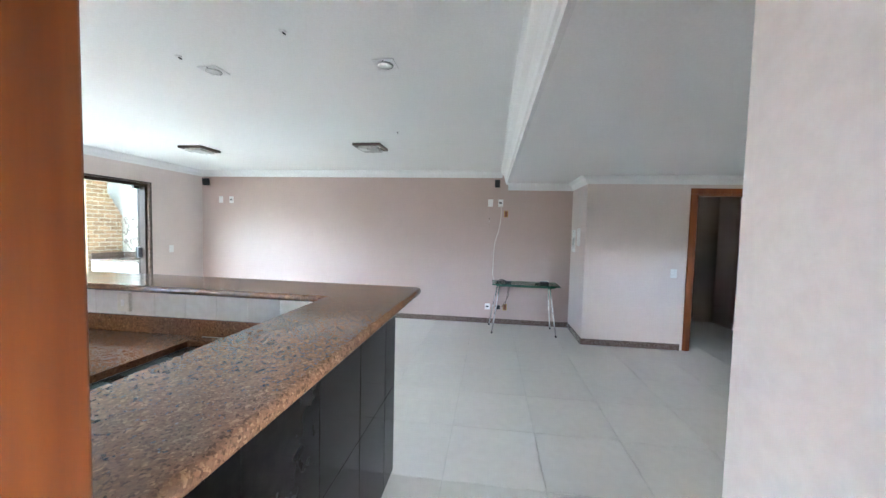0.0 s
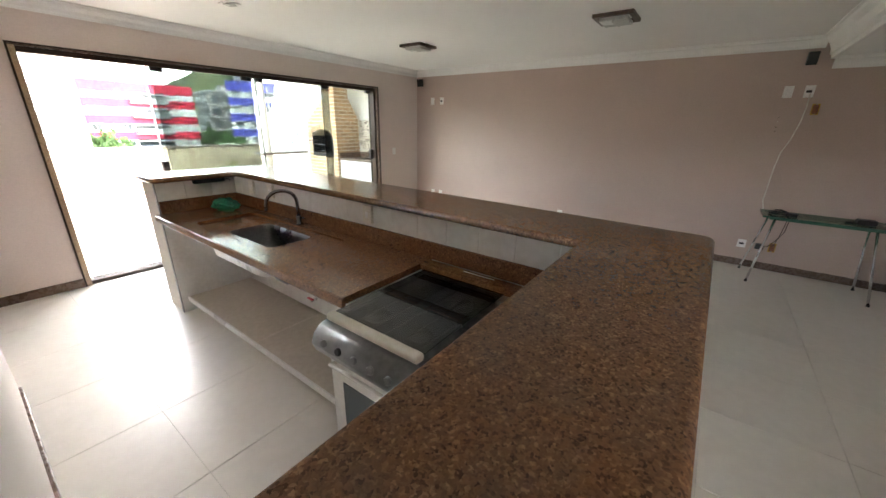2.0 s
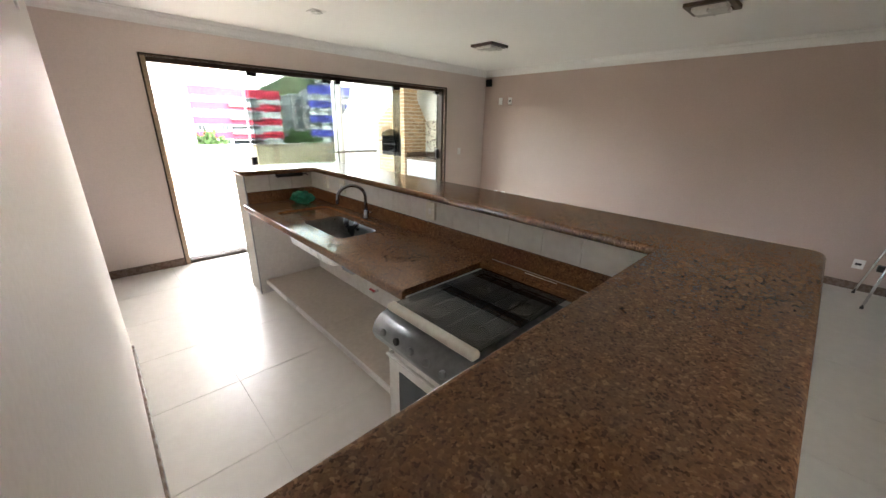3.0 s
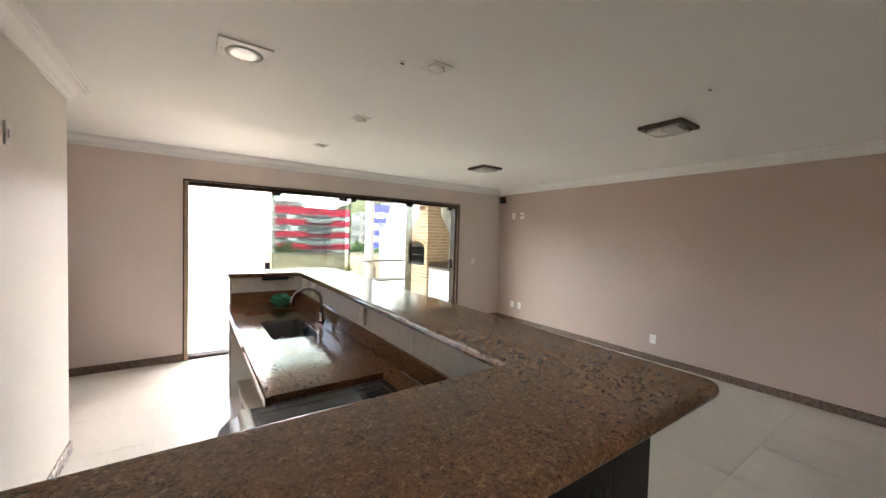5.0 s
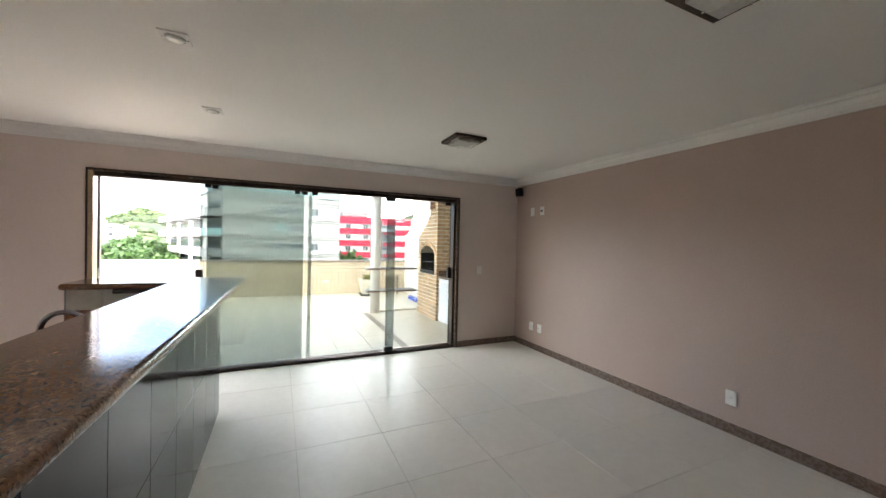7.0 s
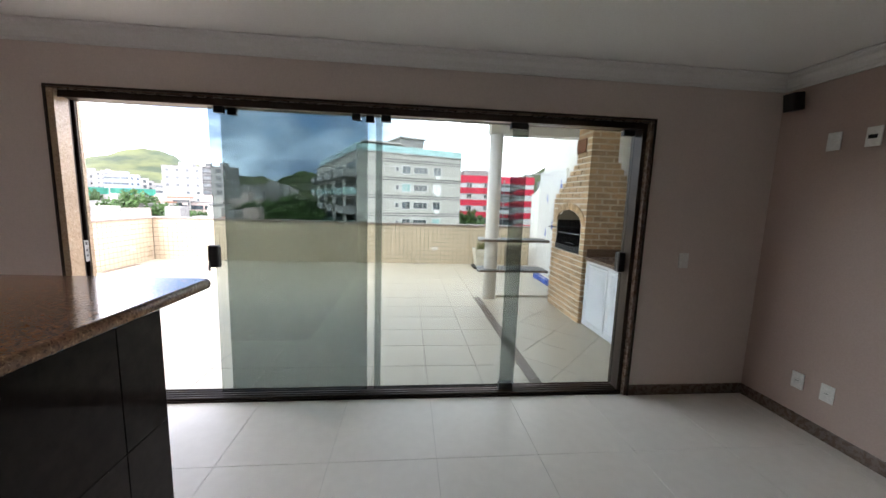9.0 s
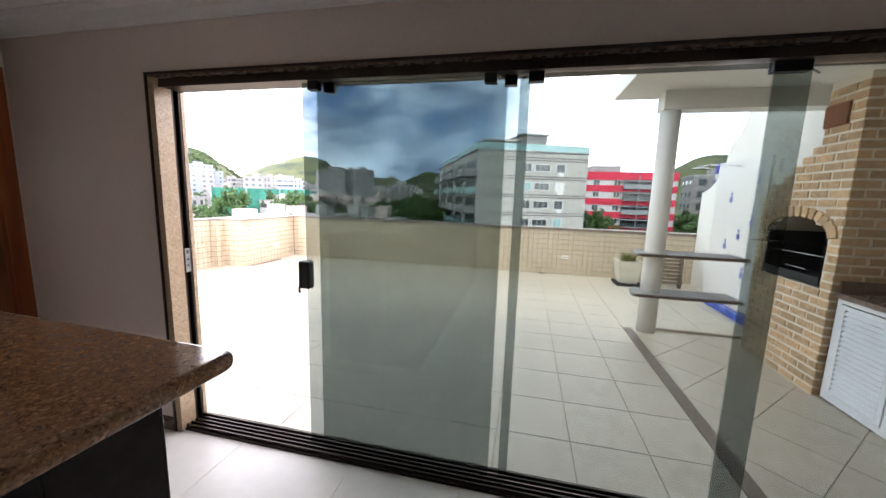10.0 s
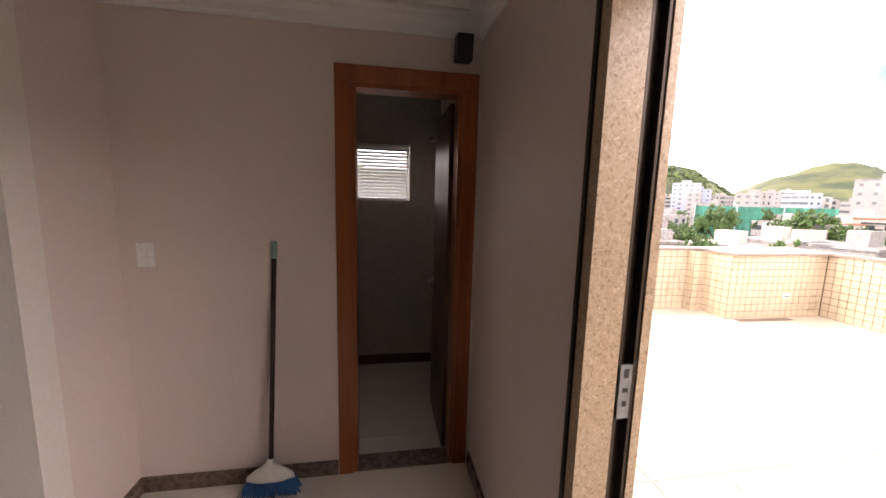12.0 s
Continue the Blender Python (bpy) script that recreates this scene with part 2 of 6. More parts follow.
M["rubber"] = plain("black_rubber", (0.02, 0.02, 0.02), 0.75)
M["plate"] = plain("white_plastic", (0.88, 0.87, 0.84), 0.3)
M["yellow"] = surf("yellow_plastic", (0.42, 0.26, 0.03), (0.55, 0.35, 0.05), 40, 10, 0.1, (0.4, 0.6), 0.03)
M["steel"] = surf("brushed_steel", (0.27, 0.27, 0.27), (0.37, 0.37, 0.37), 120, 4, 0.06, (0.24, 0.36), 0.03, 1.0, stretch=(1, 0.1, 1))
M["chrome"] = plain("chrome", (0.72, 0.72, 0.74), 0.10, 1.0)
M["enamel"] = surf("white_enamel", (0.74, 0.735, 0.71), (0.80, 0.795, 0.775), 40, 3, 0.03, (0.16, 0.26), 0.01)
M["cream_plastic"] = surf("cream_plastic", (0.70, 0.67, 0.58), (0.76, 0.73, 0.65), 40, 8, 0.04, (0.3, 0.4), 0.01)
M["panel_grey"] = surf("grey_control_panel", (0.15, 0.16, 0.165), (0.20, 0.21, 0.215), 30, 6, 0.12, (0.3, 0.42), 0.02)
M["hob"] = surf("hob_steel", (0.16, 0.17, 0.17), (0.26, 0.27, 0.27), 30, 6, 0.15, (0.3, 0.5), 0.03, 0.5)
M["iron"] = surf("cast_iron", (0.015, 0.015, 0.016), (0.03, 0.03, 0.03), 60, 6, 0.2, (0.5, 0.7), 0.1)
M["frosted"] = plain("frosted_glass", (0.74, 0.74, 0.70), 0.25)
M["laminate"] = surf("beige_laminate", (0.60, 0.545, 0.47), (0.66, 0.605, 0.53), 30, 1.5, 0.05, (0.35, 0.5), 0.02)
M["cloth"] = surf("green_cloth", (0.005, 0.12, 0.075), (0.015, 0.22, 0.14), 70, 14, 0.25, (0.7, 0.9), 0.4)
M["brush"] = surf("blue_bristles", (0.015, 0.10, 0.30), (0.03, 0.19, 0.46), 160, 14, 0.2, (0.5, 0.7), 0.3, stretch=(1, 1, 0.15))
M["broom_cap"] = surf("white_broom_cap", (0.66, 0.66, 0.60), (0.72, 0.72, 0.66), 40, 10, 0.05, (0.35, 0.45), 0.02)
M["mint"] = plain("mint_plastic", (0.20, 0.42, 0.37), 0.4)
M["handle"] = surf("dark_broom_stick", (0.025, 0.010, 0.008), (0.05, 0.018, 0.013), 40, 8, 0.2, (0.3, 0.45), 0.03)
M["brick"] = surf("yellow_brick", (0.40, 0.245, 0.125), (0.62, 0.43, 0.255), 45, 6, 0.14, (0.75, 0.92), 0.35, rnd=0.2)
M["mortar"] = surf("mortar", (0.68, 0.60, 0.48), (0.76, 0.68, 0.56), 90, 4, 0.1, (0.85, 0.97), 0.4)
M["soot"] = surf("sooty_steel", (0.008, 0.008, 0.008), (0.02, 0.019, 0.018), 40, 6, 0.3, (0.6, 0.8), 0.1)
M["terracotta"] = surf("terracotta", (0.17, 0.065, 0.03), (0.28, 0.12, 0.06), 50, 8, 0.2, (0.7, 0.9), 0.3)
M["parapet_tile"] = surf("parapet_tile", (0.50, 0.415, 0.30), (0.57, 0.485, 0.365), 25, 1.2, 0.07, (0.25, 0.42), 0.02, rnd=0.05)
M["parapet_joint"] = surf("parapet_joint", (0.09, 0.073, 0.05), (0.14, 0.116, 0.08), 70, 2, 0.2, (0.8, 0.95), 0.2)
M["cap_stone"] = speckle("parapet_capstone", [(0.09, 0.07, 0.06), (0.17, 0.13, 0.11), (0.23, 0.185, 0.155), (0.30, 0.25, 0.21)], 120, (0.4, 0.6))
M["outer"] = surf("exterior_white", (0.74, 0.715, 0.66), (0.80, 0.775, 0.725), 60, 0.8, 0.05, (0.7, 0.85), 0.1)
M["drain"] = surf("drain_strip", (0.13, 0.10, 0.075), (0.22, 0.17, 0.13), 60, 2, 0.2, (0.4, 0.6), 0.1)
M["pool_blue"] = surf("pool_mosaic", (0.02, 0.05, 0.30), (0.06, 0.14, 0.52), 40, 6, 0.2, (0.2, 0.3), 0.05)
M["motif"] = plain("blue_motif", (0.10, 0.13, 0.36), 0.3)
M["slat_white"] = surf("white_louvre", (0.74, 0.75, 0.76), (0.80, 0.81, 0.82), 40, 3, 0.03, (0.3, 0.42), 0.01)
M["crate"] = surf("weathered_crate_wood", (0.13, 0.105, 0.08), (0.22, 0.18, 0.135), 30, 4, 0.2, (0.7, 0.9), 0.2, stretch=(0.15, 1, 1))
M["planter"] = surf("planter_stucco", (0.56, 0.52, 0.42), (0.64, 0.60, 0.50), 40, 4, 0.08, (0.7, 0.85), 0.15)
M["leaf"] = surf("leaf_green", (0.02, 0.055, 0.011), (0.055, 0.12, 0.024), 3, 0.3, 0.3, (0.5, 0.7), 0)
M["dry_leaf"] = surf("grass_blade", (0.10, 0.12, 0.03), (0.20, 0.19, 0.06), 20, 5, 0.2, (0.6, 0.8), 0)
M["bark"] = surf("bark", (0.06, 0.045, 0.032), (0.11, 0.085, 0.06), 8, 1, 0.2, (0.8, 0.95), 0.4)
M["soil"] = surf("soil", (0.035, 0.026, 0.018), (0.06, 0.045, 0.03), 40, 5, 0.2, (0.9, 1), 0.5)
M["ground"] = surf("hill_and_town_ground", (0.018, 0.036, 0.012), (0.075, 0.088, 0.030), 0.016, 0.004, 0.35, (0.85, 0.98), 0.6, detail=10, dist=6, spread=(0.42, 0.60))
M["woods"] = surf("wooded_hillside", (0.018, 0.038, 0.010), (0.048, 0.076, 0.021), 0.12, 0.01, 0.3, (0.85, 0.98), 0, detail=6)
M["facade"] = surf("facade_offwhite", (0.31, 0.30, 0.275), (0.38, 0.37, 0.34), 2, 0.12, 0.06, (0.75, 0.9), 0.05)
M["facade_grey"] = surf("facade_grey", (0.17, 0.17, 0.165), (0.25, 0.245, 0.235), 2, 0.12, 0.1, (0.75, 0.9), 0.05, rnd=0.12)
M["facade_pale"] = surf("facade_pale", (0.18, 0.18, 0.178), (0.27, 0.268, 0.262), 2, 0.12, 0.08, (0.75, 0.9), 0.05, rnd=0.15)
M["facade_white"] = surf("facade_white", (0.46, 0.46, 0.455), (0.54, 0.54, 0.53), 2, 0.2, 0.06, (0.7, 0.85), 0.03)
M["facade_red"] = surf("facade_red", (0.47, 0.018, 0.045), (0.55, 0.028, 0.06), 2, 0.2, 0.08, (0.6, 0.8), 0.03)
M["facade_blue"] = surf("facade_blue", (0.03, 0.035, 0.24), (0.045, 0.05, 0.31), 2, 0.2, 0.08, (0.6, 0.8), 0.03)
M["groove"] = surf("dark_groove", (0.055, 0.06, 0.06), (0.085, 0.09, 0.09), 4, 0.5, 0.1, (0.7, 0.9), 0)
M["town_glass"] = surf("dark_window", (0.025, 0.035, 0.04), (0.06, 0.075, 0.085), 0.7, 0.2, 0.3, (0.08, 0.15), 0, rnd=0.3)
M["aqua_glass"] = surf("aqua_glass", (0.18, 0.33, 0.33), (0.26, 0.43, 0.42), 1, 0.3, 0.1, (0.1, 0.2), 0)
M["win_frame"] = plain("window_frame_white", (0.62, 0.62, 0.60), 0.5)
M["awning"] = plain("grey_awning", (0.27, 0.29, 0.31), 0.7)
M["net"] = surf("green_netting", (0.03, 0.20, 0.145), (0.055, 0.29, 0.22), 0.5, 0.05, 0.15, (0.7, 0.9), 0.1)
M["roof_flat"] = surf("flat_roof", (0.13, 0.13, 0.128), (0.32, 0.315, 0.305), 0.6, 0.1, 0.2, (0.8, 0.95), 0.05, rnd=0.25)
M["roof_tile"] = surf("clay_roof", (0.20, 0.085, 0.05), (0.30, 0.14, 0.085), 1.5, 0.2, 0.2, (0.8, 0.95), 0.1, rnd=0.15)
M["dark_chrome"] = plain("dark_chrome", (0.34, 0.34, 0.36), 0.16, 1.0)
M["cord"] = plain("pale_cord", (0.74, 0.69, 0.63), 0.6)
M["facade_pink"] = surf("facade_pink", (0.38, 0.30, 0.27), (0.47, 0.38, 0.34), 2, 0.12, 0.08, (0.75, 0.9), 0.05, rnd=0.15)
M["facade_slate"] = surf("facade_slate", (0.20, 0.24, 0.31), (0.28, 0.32, 0.40), 2, 0.12, 0.08, (0.75, 0.9), 0.05, rnd=0.15)
M["pane"] = glass("smoked_pane", (0.305, 0.348, 0.336), 1.3)
M["pane_back"] = clear("smoked_pane_back")
M["lid"] = glass("smoked_lid", (0.42, 0.45, 0.46), 1.7)
M["table_glass"] = glass("green_table_glass", (0.62, 0.80, 0.72))
M["table_edge"] = surf("green_glass_edge", (0.05, 0.13, 0.095), (0.09, 0.20, 0.15), 20, 5, 0.1, (0.1, 0.2), 0)


# ---- building helpers ----
def box(bm, x0, y0, z0, x1, y1, z1, m=None):
    v = [bm.verts.new(p if m is None else m @ Vector(p)) for p in
         ((x0, y0, z0), (x1, y0, z0), (x1, y1, z0), (x0, y1, z0), (x0, y0, z1), (x1, y0, z1), (x1, y1, z1), (x0, y1, z1))]
    for f in ((3, 2, 1, 0), (4, 5, 6, 7), (0, 1, 5, 4), (1, 2, 6, 5), (2, 3, 7, 6), (3, 0, 4, 7)):
        bm.faces.new([v[i] for i in f])
    return bm


def boxes(*rows):
    bm = bmesh.new()
    for r in rows:
        box(bm, *r)
    return bm


def soft_box(x0, y0, z0, x1, y1, z1, r=0.004, seg=2):
    bm = boxes((x0, y0, z0, x1, y1, z1))
    bmesh.ops.bevel(bm, geom=bm.edges[:], offset=r, segments=seg, affect="EDGES", profile=0.5)
    return bm


def tube(bm, points, r, sides=10, cap=True):
    """A round bar along points; r is one radius or one for each point."""
    pts = [Vector(p) for p in points]
    rs = r if isinstance(r, (list, tuple)) else [r] * len(pts)
    rings = []
    side = None
    for i, p in enumerate(pts):
        d = (pts[min(i + 1, len(pts) - 1)] - pts[max(i - 1, 0)]).normalized()
        if side is None:
            side = d.orthogonal().normalized()
        side = (side - d * side.dot(d)).normalized()
        up = d.cross(side)
        rings.append([bm.verts.new(p + rs[i] * (math.cos(a) * side + math.sin(a) * up)) for a in (2 * math.pi * k / sides for k in range(sides))])
    for a, b in zip(rings, rings[1:]):
        for k in range(sides):
            f = bm.faces.new((a[k], a[(k + 1) % sides], b[(k + 1) % sides], b[k]))
            f.smooth = True
    if cap:
        bm.faces.new(rings[0][::-1])
        bm.faces.new(rings[-1])
    return bm


def lathe(bm, x, y, profile, sides=20):
    """Turned shape round the vertical through x, y; profile: radius, height."""
    return tube(bm, [(x, y, h) for _, h in profile], [max(r, 0.0004) for r, _ in profile], sides)


def prism(poly, z0, z1, bm=None):
    bm = bm or bmesh.new()
    lo = [bm.verts.new((x, y, z0)) for x, y in poly]
    hi = [bm.verts.new((x, y, z1)) for x, y in poly]
    bm.faces.new(lo[::-1])
    bm.faces.new(hi)
    n = len(poly)
    for i in range(n):
        bm.faces.new((lo[i], lo[(i + 1) % n], hi[(i + 1) % n], hi[i]))
    return bm


def sweep(path, profile, bm=None):
    """A moulding along a plan line; profile: (offset to the left of the line, height), mitred at the corners."""
    bm = bm or bmesh.new()
    n = len(path)
    rings = []
    for i in range(n):
        p = Vector(path[i])
        d0 = (p - Vector(path[i - 1])).normalized() if i else (Vector(path[1]) - p).normalized()
        d1 = (Vector(path[i + 1]) - p).normalized() if i < n - 1 else d0
        n0, n1 = Vector((-d0.y, d0.x)), Vector((-d1.y, d1.x))
        m = (n0 + n1) / max(0.2, 1 + n0.dot(n1))
        rings.append([bm.verts.new((p.x + m.x * o, p.y + m.y * o, z)) for o, z in profile])
    k = len(profile)
    for a, b in zip(rings, rings[1:]):
        for j in range(k):
            bm.faces.new((a[j], a[(j + 1) % k], b[(j + 1) % k], b[j]))
    bm.faces.new(rings[0])
    bm.faces.new(rings[-1][::-1])
    bmesh.ops.recalc_face_normals(bm, faces=bm.faces[:])
    return bm


def mesh_of(name, bm, material):
    me = bpy.data.meshes.new(name)
    bm.to_mesh(me)
    bm.free()
    me.materials.append(M[material])
    return me


def part(name, bm, material, parent=None, label=""):
    ob = new(name, mesh_of(name, bm, material))
    ob.parent = parent
    return tagged(ob, label)


def structure(name, bm, material, label="", category=""):
    return tagged(part(name, bm, material), label, category, kind="structure")


def thing(name, place, label, category, group=""):
    ob = new(name)
    ob.location = place
    ob.empty_display_size = 0.1
    return tagged(ob, label, category, group)


def put(ob):
    """Keep parts that were built at world places where they are, under a thing with a place of its own."""
    bpy.context.view_layer.update()
    for c in ob.children:
        c.matrix_parent_inverse = ob.matrix_world.inverted()
    return ob


PIECES = {}


def piece(name, parent, material, w, d, h, m, edge=0.0015):
    """One tile or brick, w x d, top at +h, on shared mesh data."""
    key = (material, round(w, 3), round(d, 3), round(h, 4))
    if key not in PIECES:
        a, b, e = w / 2, d / 2, edge
        v = [(-a, -b, 0), (a, -b, 0), (a, b, 0), (-a, b, 0), (-a, -b, h - e), (a, -b, h - e), (a, b, h - e), (-a, b, h - e),
             (-a + e, -b + e, h), (a - e, -b + e, h), (a - e, b - e, h), (-a + e, b - e, h)]
        f = [(8, 9, 10, 11)] + [(i, (i + 1) % 4, 4 + (i + 1) % 4, 4 + i) for i in range(4)] + [(4 + i, 4 + (i + 1) % 4, 8 + (i + 1) % 4, 8 + i) for i in range(4)]
        me = bpy.data.meshes.new(name)
        me.from_pydata(v, [], f)
        me.materials.append(M[material])
        PIECES[key] = me
    ob = new(name, PIECES[key])
    ob.parent = parent
    ob.matrix_basis = m
    return ob


# ---- the room ----
EAST, NORTH, WEST, RECESS = 5.03, 5.04, -0.70, -1.21
CEIL, CEIL_S = 2.53, 2.33
DOOR_L, DOOR_R, DOOR_T = -0.094, 4.004, 2.172

floor = structure("floor", boxes((-2.75, -4.4, -0.15, 5.2, 5.24, -0.0035)), "grout", "cream polished porcelain tile floor with fine grey joints", "floor")
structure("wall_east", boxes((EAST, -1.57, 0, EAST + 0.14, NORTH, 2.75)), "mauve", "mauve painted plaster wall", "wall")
structure("wall_southeast", prism([(4.15, -2.93), (4.15, -1.57), (EAST + 0.14, -1.57), (EAST + 0.14, -1.69), (4.27, -1.69), (4.27, -2.93)], 0, 2.75), "pale", "pale grey-pink painted projecting wall", "wall")
structure("wall_southeast_end", boxes((4.15, -4.3, 0, 4.27, -3.66, 2.75), (4.15, -3.66, 2.16, 4.27, -2.93, 2.75)), "pale", "pale painted wall beside a doorway", "wall")
structure("wall_north", boxes((-2.75, NORTH, 0, DOOR_L, 5.2, 2.95), (DOOR_R, NORTH, 0, 5.17, 5.2, 2.95), (DOOR_L, NORTH, DOOR_T, DOOR_R, 5.2, 2.95)), "pale", "pale pinkish painted wall round a wide glass opening", "wall")
# the gap from y -3.95 to -2.95 is an added, unseen daylight opening
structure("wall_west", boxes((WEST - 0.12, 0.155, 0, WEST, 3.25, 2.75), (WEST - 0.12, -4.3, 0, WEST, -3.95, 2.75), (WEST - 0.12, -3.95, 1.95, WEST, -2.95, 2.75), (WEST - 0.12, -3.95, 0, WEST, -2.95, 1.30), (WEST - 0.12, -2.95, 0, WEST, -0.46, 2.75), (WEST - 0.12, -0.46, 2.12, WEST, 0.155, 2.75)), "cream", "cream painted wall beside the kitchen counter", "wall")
structure("wall_recess", boxes((RECESS - 0.12, 3.13, 0, WEST - 0.12, 3.25, 2.75), (RECESS - 0.12, 3.25, 0, RECESS, 4.36, 2.75), (RECESS - 0.12, 4.94, 0, RECESS, NORTH, 2.75), (RECESS - 0.12, 4.36, 2.17, RECESS, 4.94, 2.75)), "pale", "pale pinkish painted wall with a doorway", "wall")
structure("wall_south", boxes((-2.75, -4.42, 0, 6.2, -4.3, 2.75)), "pale", "pale painted wall", "wall")
# its gap, y -0.9 to 0.0, is likewise unseen and added for daylight
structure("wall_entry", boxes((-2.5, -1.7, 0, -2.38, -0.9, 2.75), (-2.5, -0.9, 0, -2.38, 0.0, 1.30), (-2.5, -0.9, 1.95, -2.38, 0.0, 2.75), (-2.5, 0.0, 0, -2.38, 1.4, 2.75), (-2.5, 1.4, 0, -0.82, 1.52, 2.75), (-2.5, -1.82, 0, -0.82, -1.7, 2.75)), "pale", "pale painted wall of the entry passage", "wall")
structure("floor_back_room", boxes((5.2, -4.42, -0.15, 6.12, -1.57, -0.001)), "tile", "cream tile floor of a dark side room", "floor")
structure("wall_back_room", boxes((6.0, -4.3, 0, 6.12, -1.57, 2.75), (5.17, -1.69, 0, 6.0, -1.57, 2.75)), "pale", "pale wall of a dark side room", "wall")
structure("wall_bathroom", boxes((-2.74, 3.0, 0, -2.62, 4.02, 2.75), (-2.74, 4.76, 0, -2.62, NORTH, 2.75), (-2.74, 4.02, 0, -2.62, 4.76, 1.58), (-2.74, 4.02, 2.08, -2.62, 4.76, 2.75), (-2.62, 3.0, 0, -1.33, 3.13, 2.75)), "bath_wall", "grey-beige bathroom wall, tone darkened to keep it dim, with a small window", "wall")
structure("ceiling", boxes((-2.75, -0.50, CEIL, 5.2, 5.2, 2.75)), "white", "flat white plaster ceiling", "ceiling")
structure("ceiling_south", boxes((-2.75, -4.42, CEIL_S, 6.2, -0.52, 2.75)), "white", "lower white plaster ceiling", "ceiling")
structure("roof_slab", boxes((-2.9, -4.5, 2.76, 6.3, 5.2, 3.0)), "outer", "white roof slab", "roof")

COVE = [(0.0, CEIL - 0.105), (0.014, CEIL - 0.105), (0.018, CEIL - 0.092), (0.026, CEIL - 0.086), (0.034, CEIL - 0.06), (0.056, CEIL - 0.034), (0.078, CEIL - 0.026), (0.084, CEIL - 0.014), (0.098, CEIL - 0.010), (0.098, CEIL - 0.001), (0.0, CEIL - 0.001)]
structure("trim_crown", sweep([(EAST, -0.44), (EAST, NORTH), (RECESS, NORTH), (RECESS, 3.25), (WEST, 3.25), (WEST, -0.44)], COVE), "trim", "white stepped plaster crown moulding", "moulding")
LOW = [(o, z - CEIL + CEIL_S) for o, z in COVE]
structure("trim_crown_south", sweep([(4.15, -4.3), (4.15, -1.57), (EAST, -1.57), (EAST, -0.535)], LOW), "trim", "white plaster crown moulding of the lower ceiling", "moulding")
BEAM = [(0.0, CEIL_S - 0.012), (0.03, CEIL_S - 0.012), (0.036, CEIL_S + 0.02), (0.05, CEIL_S + 0.03), (0.054, CEIL_S + 0.075), (0.075, CEIL_S + 0.13), (0.11, CEIL_S + 0.165), (0.12, CEIL_S + 0.185), (0.14, CEIL_S + 0.19), (0.14, CEIL - 0.001), (0.0, CEIL - 0.001)]
structure("trim_beam", sweep([(WEST, -0.535), (EAST, -0.535)], BEAM), "trim", "white moulded edge between two ceiling heights", "moulding")

SKIRT = [(0.0, 0.0), (0.014, 0.0), (0.014, 0.078), (0.011, 0.084), (0.0, 0.084)]
structure("baseboard", sweep([(4.15, -2.93 + 0.09), (4.15, -1.57), (EAST, -1.57), (EAST, NORTH), (DOOR_R + 0.002, NORTH)], SKIRT), "granite_trim", "brown granite skirting", "baseboard")
structure("baseboard_north", sweep([(DOOR_L - 0.002, NORTH), (RECESS + 0.03, NORTH)], SKIRT), "granite_trim", "brown granite skirting", "baseboard")
structure("baseboard_west", sweep([(RECESS, 4.27), (RECESS, 3.25), (WEST, 3.25), (WEST, 0.66)], SKIRT), "granite_trim", "brown granite skirting", "baseboard")
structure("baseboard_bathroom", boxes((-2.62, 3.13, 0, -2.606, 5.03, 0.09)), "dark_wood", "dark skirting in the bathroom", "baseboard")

# ---- wide sliding glass door ----
frame_ob = thing("door_1", (DOOR_L, NORTH, 0), "wide bronze sliding door of smoked glass in a beige granite surround", "glass door")
tagged(frame_ob, kind="structure")
part("jamb", boxes((DOOR_L + 0.001, 5.030, 0, -0.046, 5.13, DOOR_T - 0.018)), "beige_granite", frame_ob, "speckled beige granite jamb")
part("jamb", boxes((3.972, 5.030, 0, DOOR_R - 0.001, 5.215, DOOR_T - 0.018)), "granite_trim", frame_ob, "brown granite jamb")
part("jamb", boxes((DOOR_L + 0.001, 5.19, 0, -0.046, 5.215, DOOR_T - 0.018)), "beige_granite", frame_ob)
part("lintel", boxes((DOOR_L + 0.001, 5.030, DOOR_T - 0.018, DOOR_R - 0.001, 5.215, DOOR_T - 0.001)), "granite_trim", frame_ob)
part("edge_trim", boxes((DOOR_L - 0.006, 5.022, 0, DOOR_L + 0.008, 5.036, DOOR_T + 0.006), (DOOR_L + 0.008, 5.022, DOOR_T - 0.008, DOOR_R - 0.008, 5.036, DOOR_T + 0.006), (DOOR_R - 0.008, 5.022, 0, DOOR_R + 0.006, 5.036, DOOR_T + 0.006)), "bronze", frame_ob)
part("side_channel", boxes((DOOR_L + 0.002, 5.13, 0, -0.075, 5.19, 2.12), (-0.075, 5.134, 0, -0.05, 5.142, 2.12), (-0.075, 5.178, 0, -0.05, 5.186, 2.12)), "bronze", frame_ob, "dark bronze side channel")
part("side_channel", boxes((3.938, 5.07, 0, 3.972, 5.205, 2.152)), "bronze", frame_ob, "dark bronze side channel")
part("top_rail", boxes((-0.046, 5.06, 2.114, 3.938, 5.2, 2.152), (-0.046, 5.056, 2.108, 3.938, 5.064, 2.124)), "bronze", frame_ob)
track = bmesh.new()
box(track, -0.05, 5.05, 0.0, 3.96, 5.205, 0.014)
for k in range(5):
    box(track, -0.05, 5.062 + 0.031 * k, 0.013, 3.96, 5.069 + 0.031 * k, 0.034)
part("floor_track", track, "bronze", frame_ob, "ribbed bronze floor track")
strike = bmesh.new()
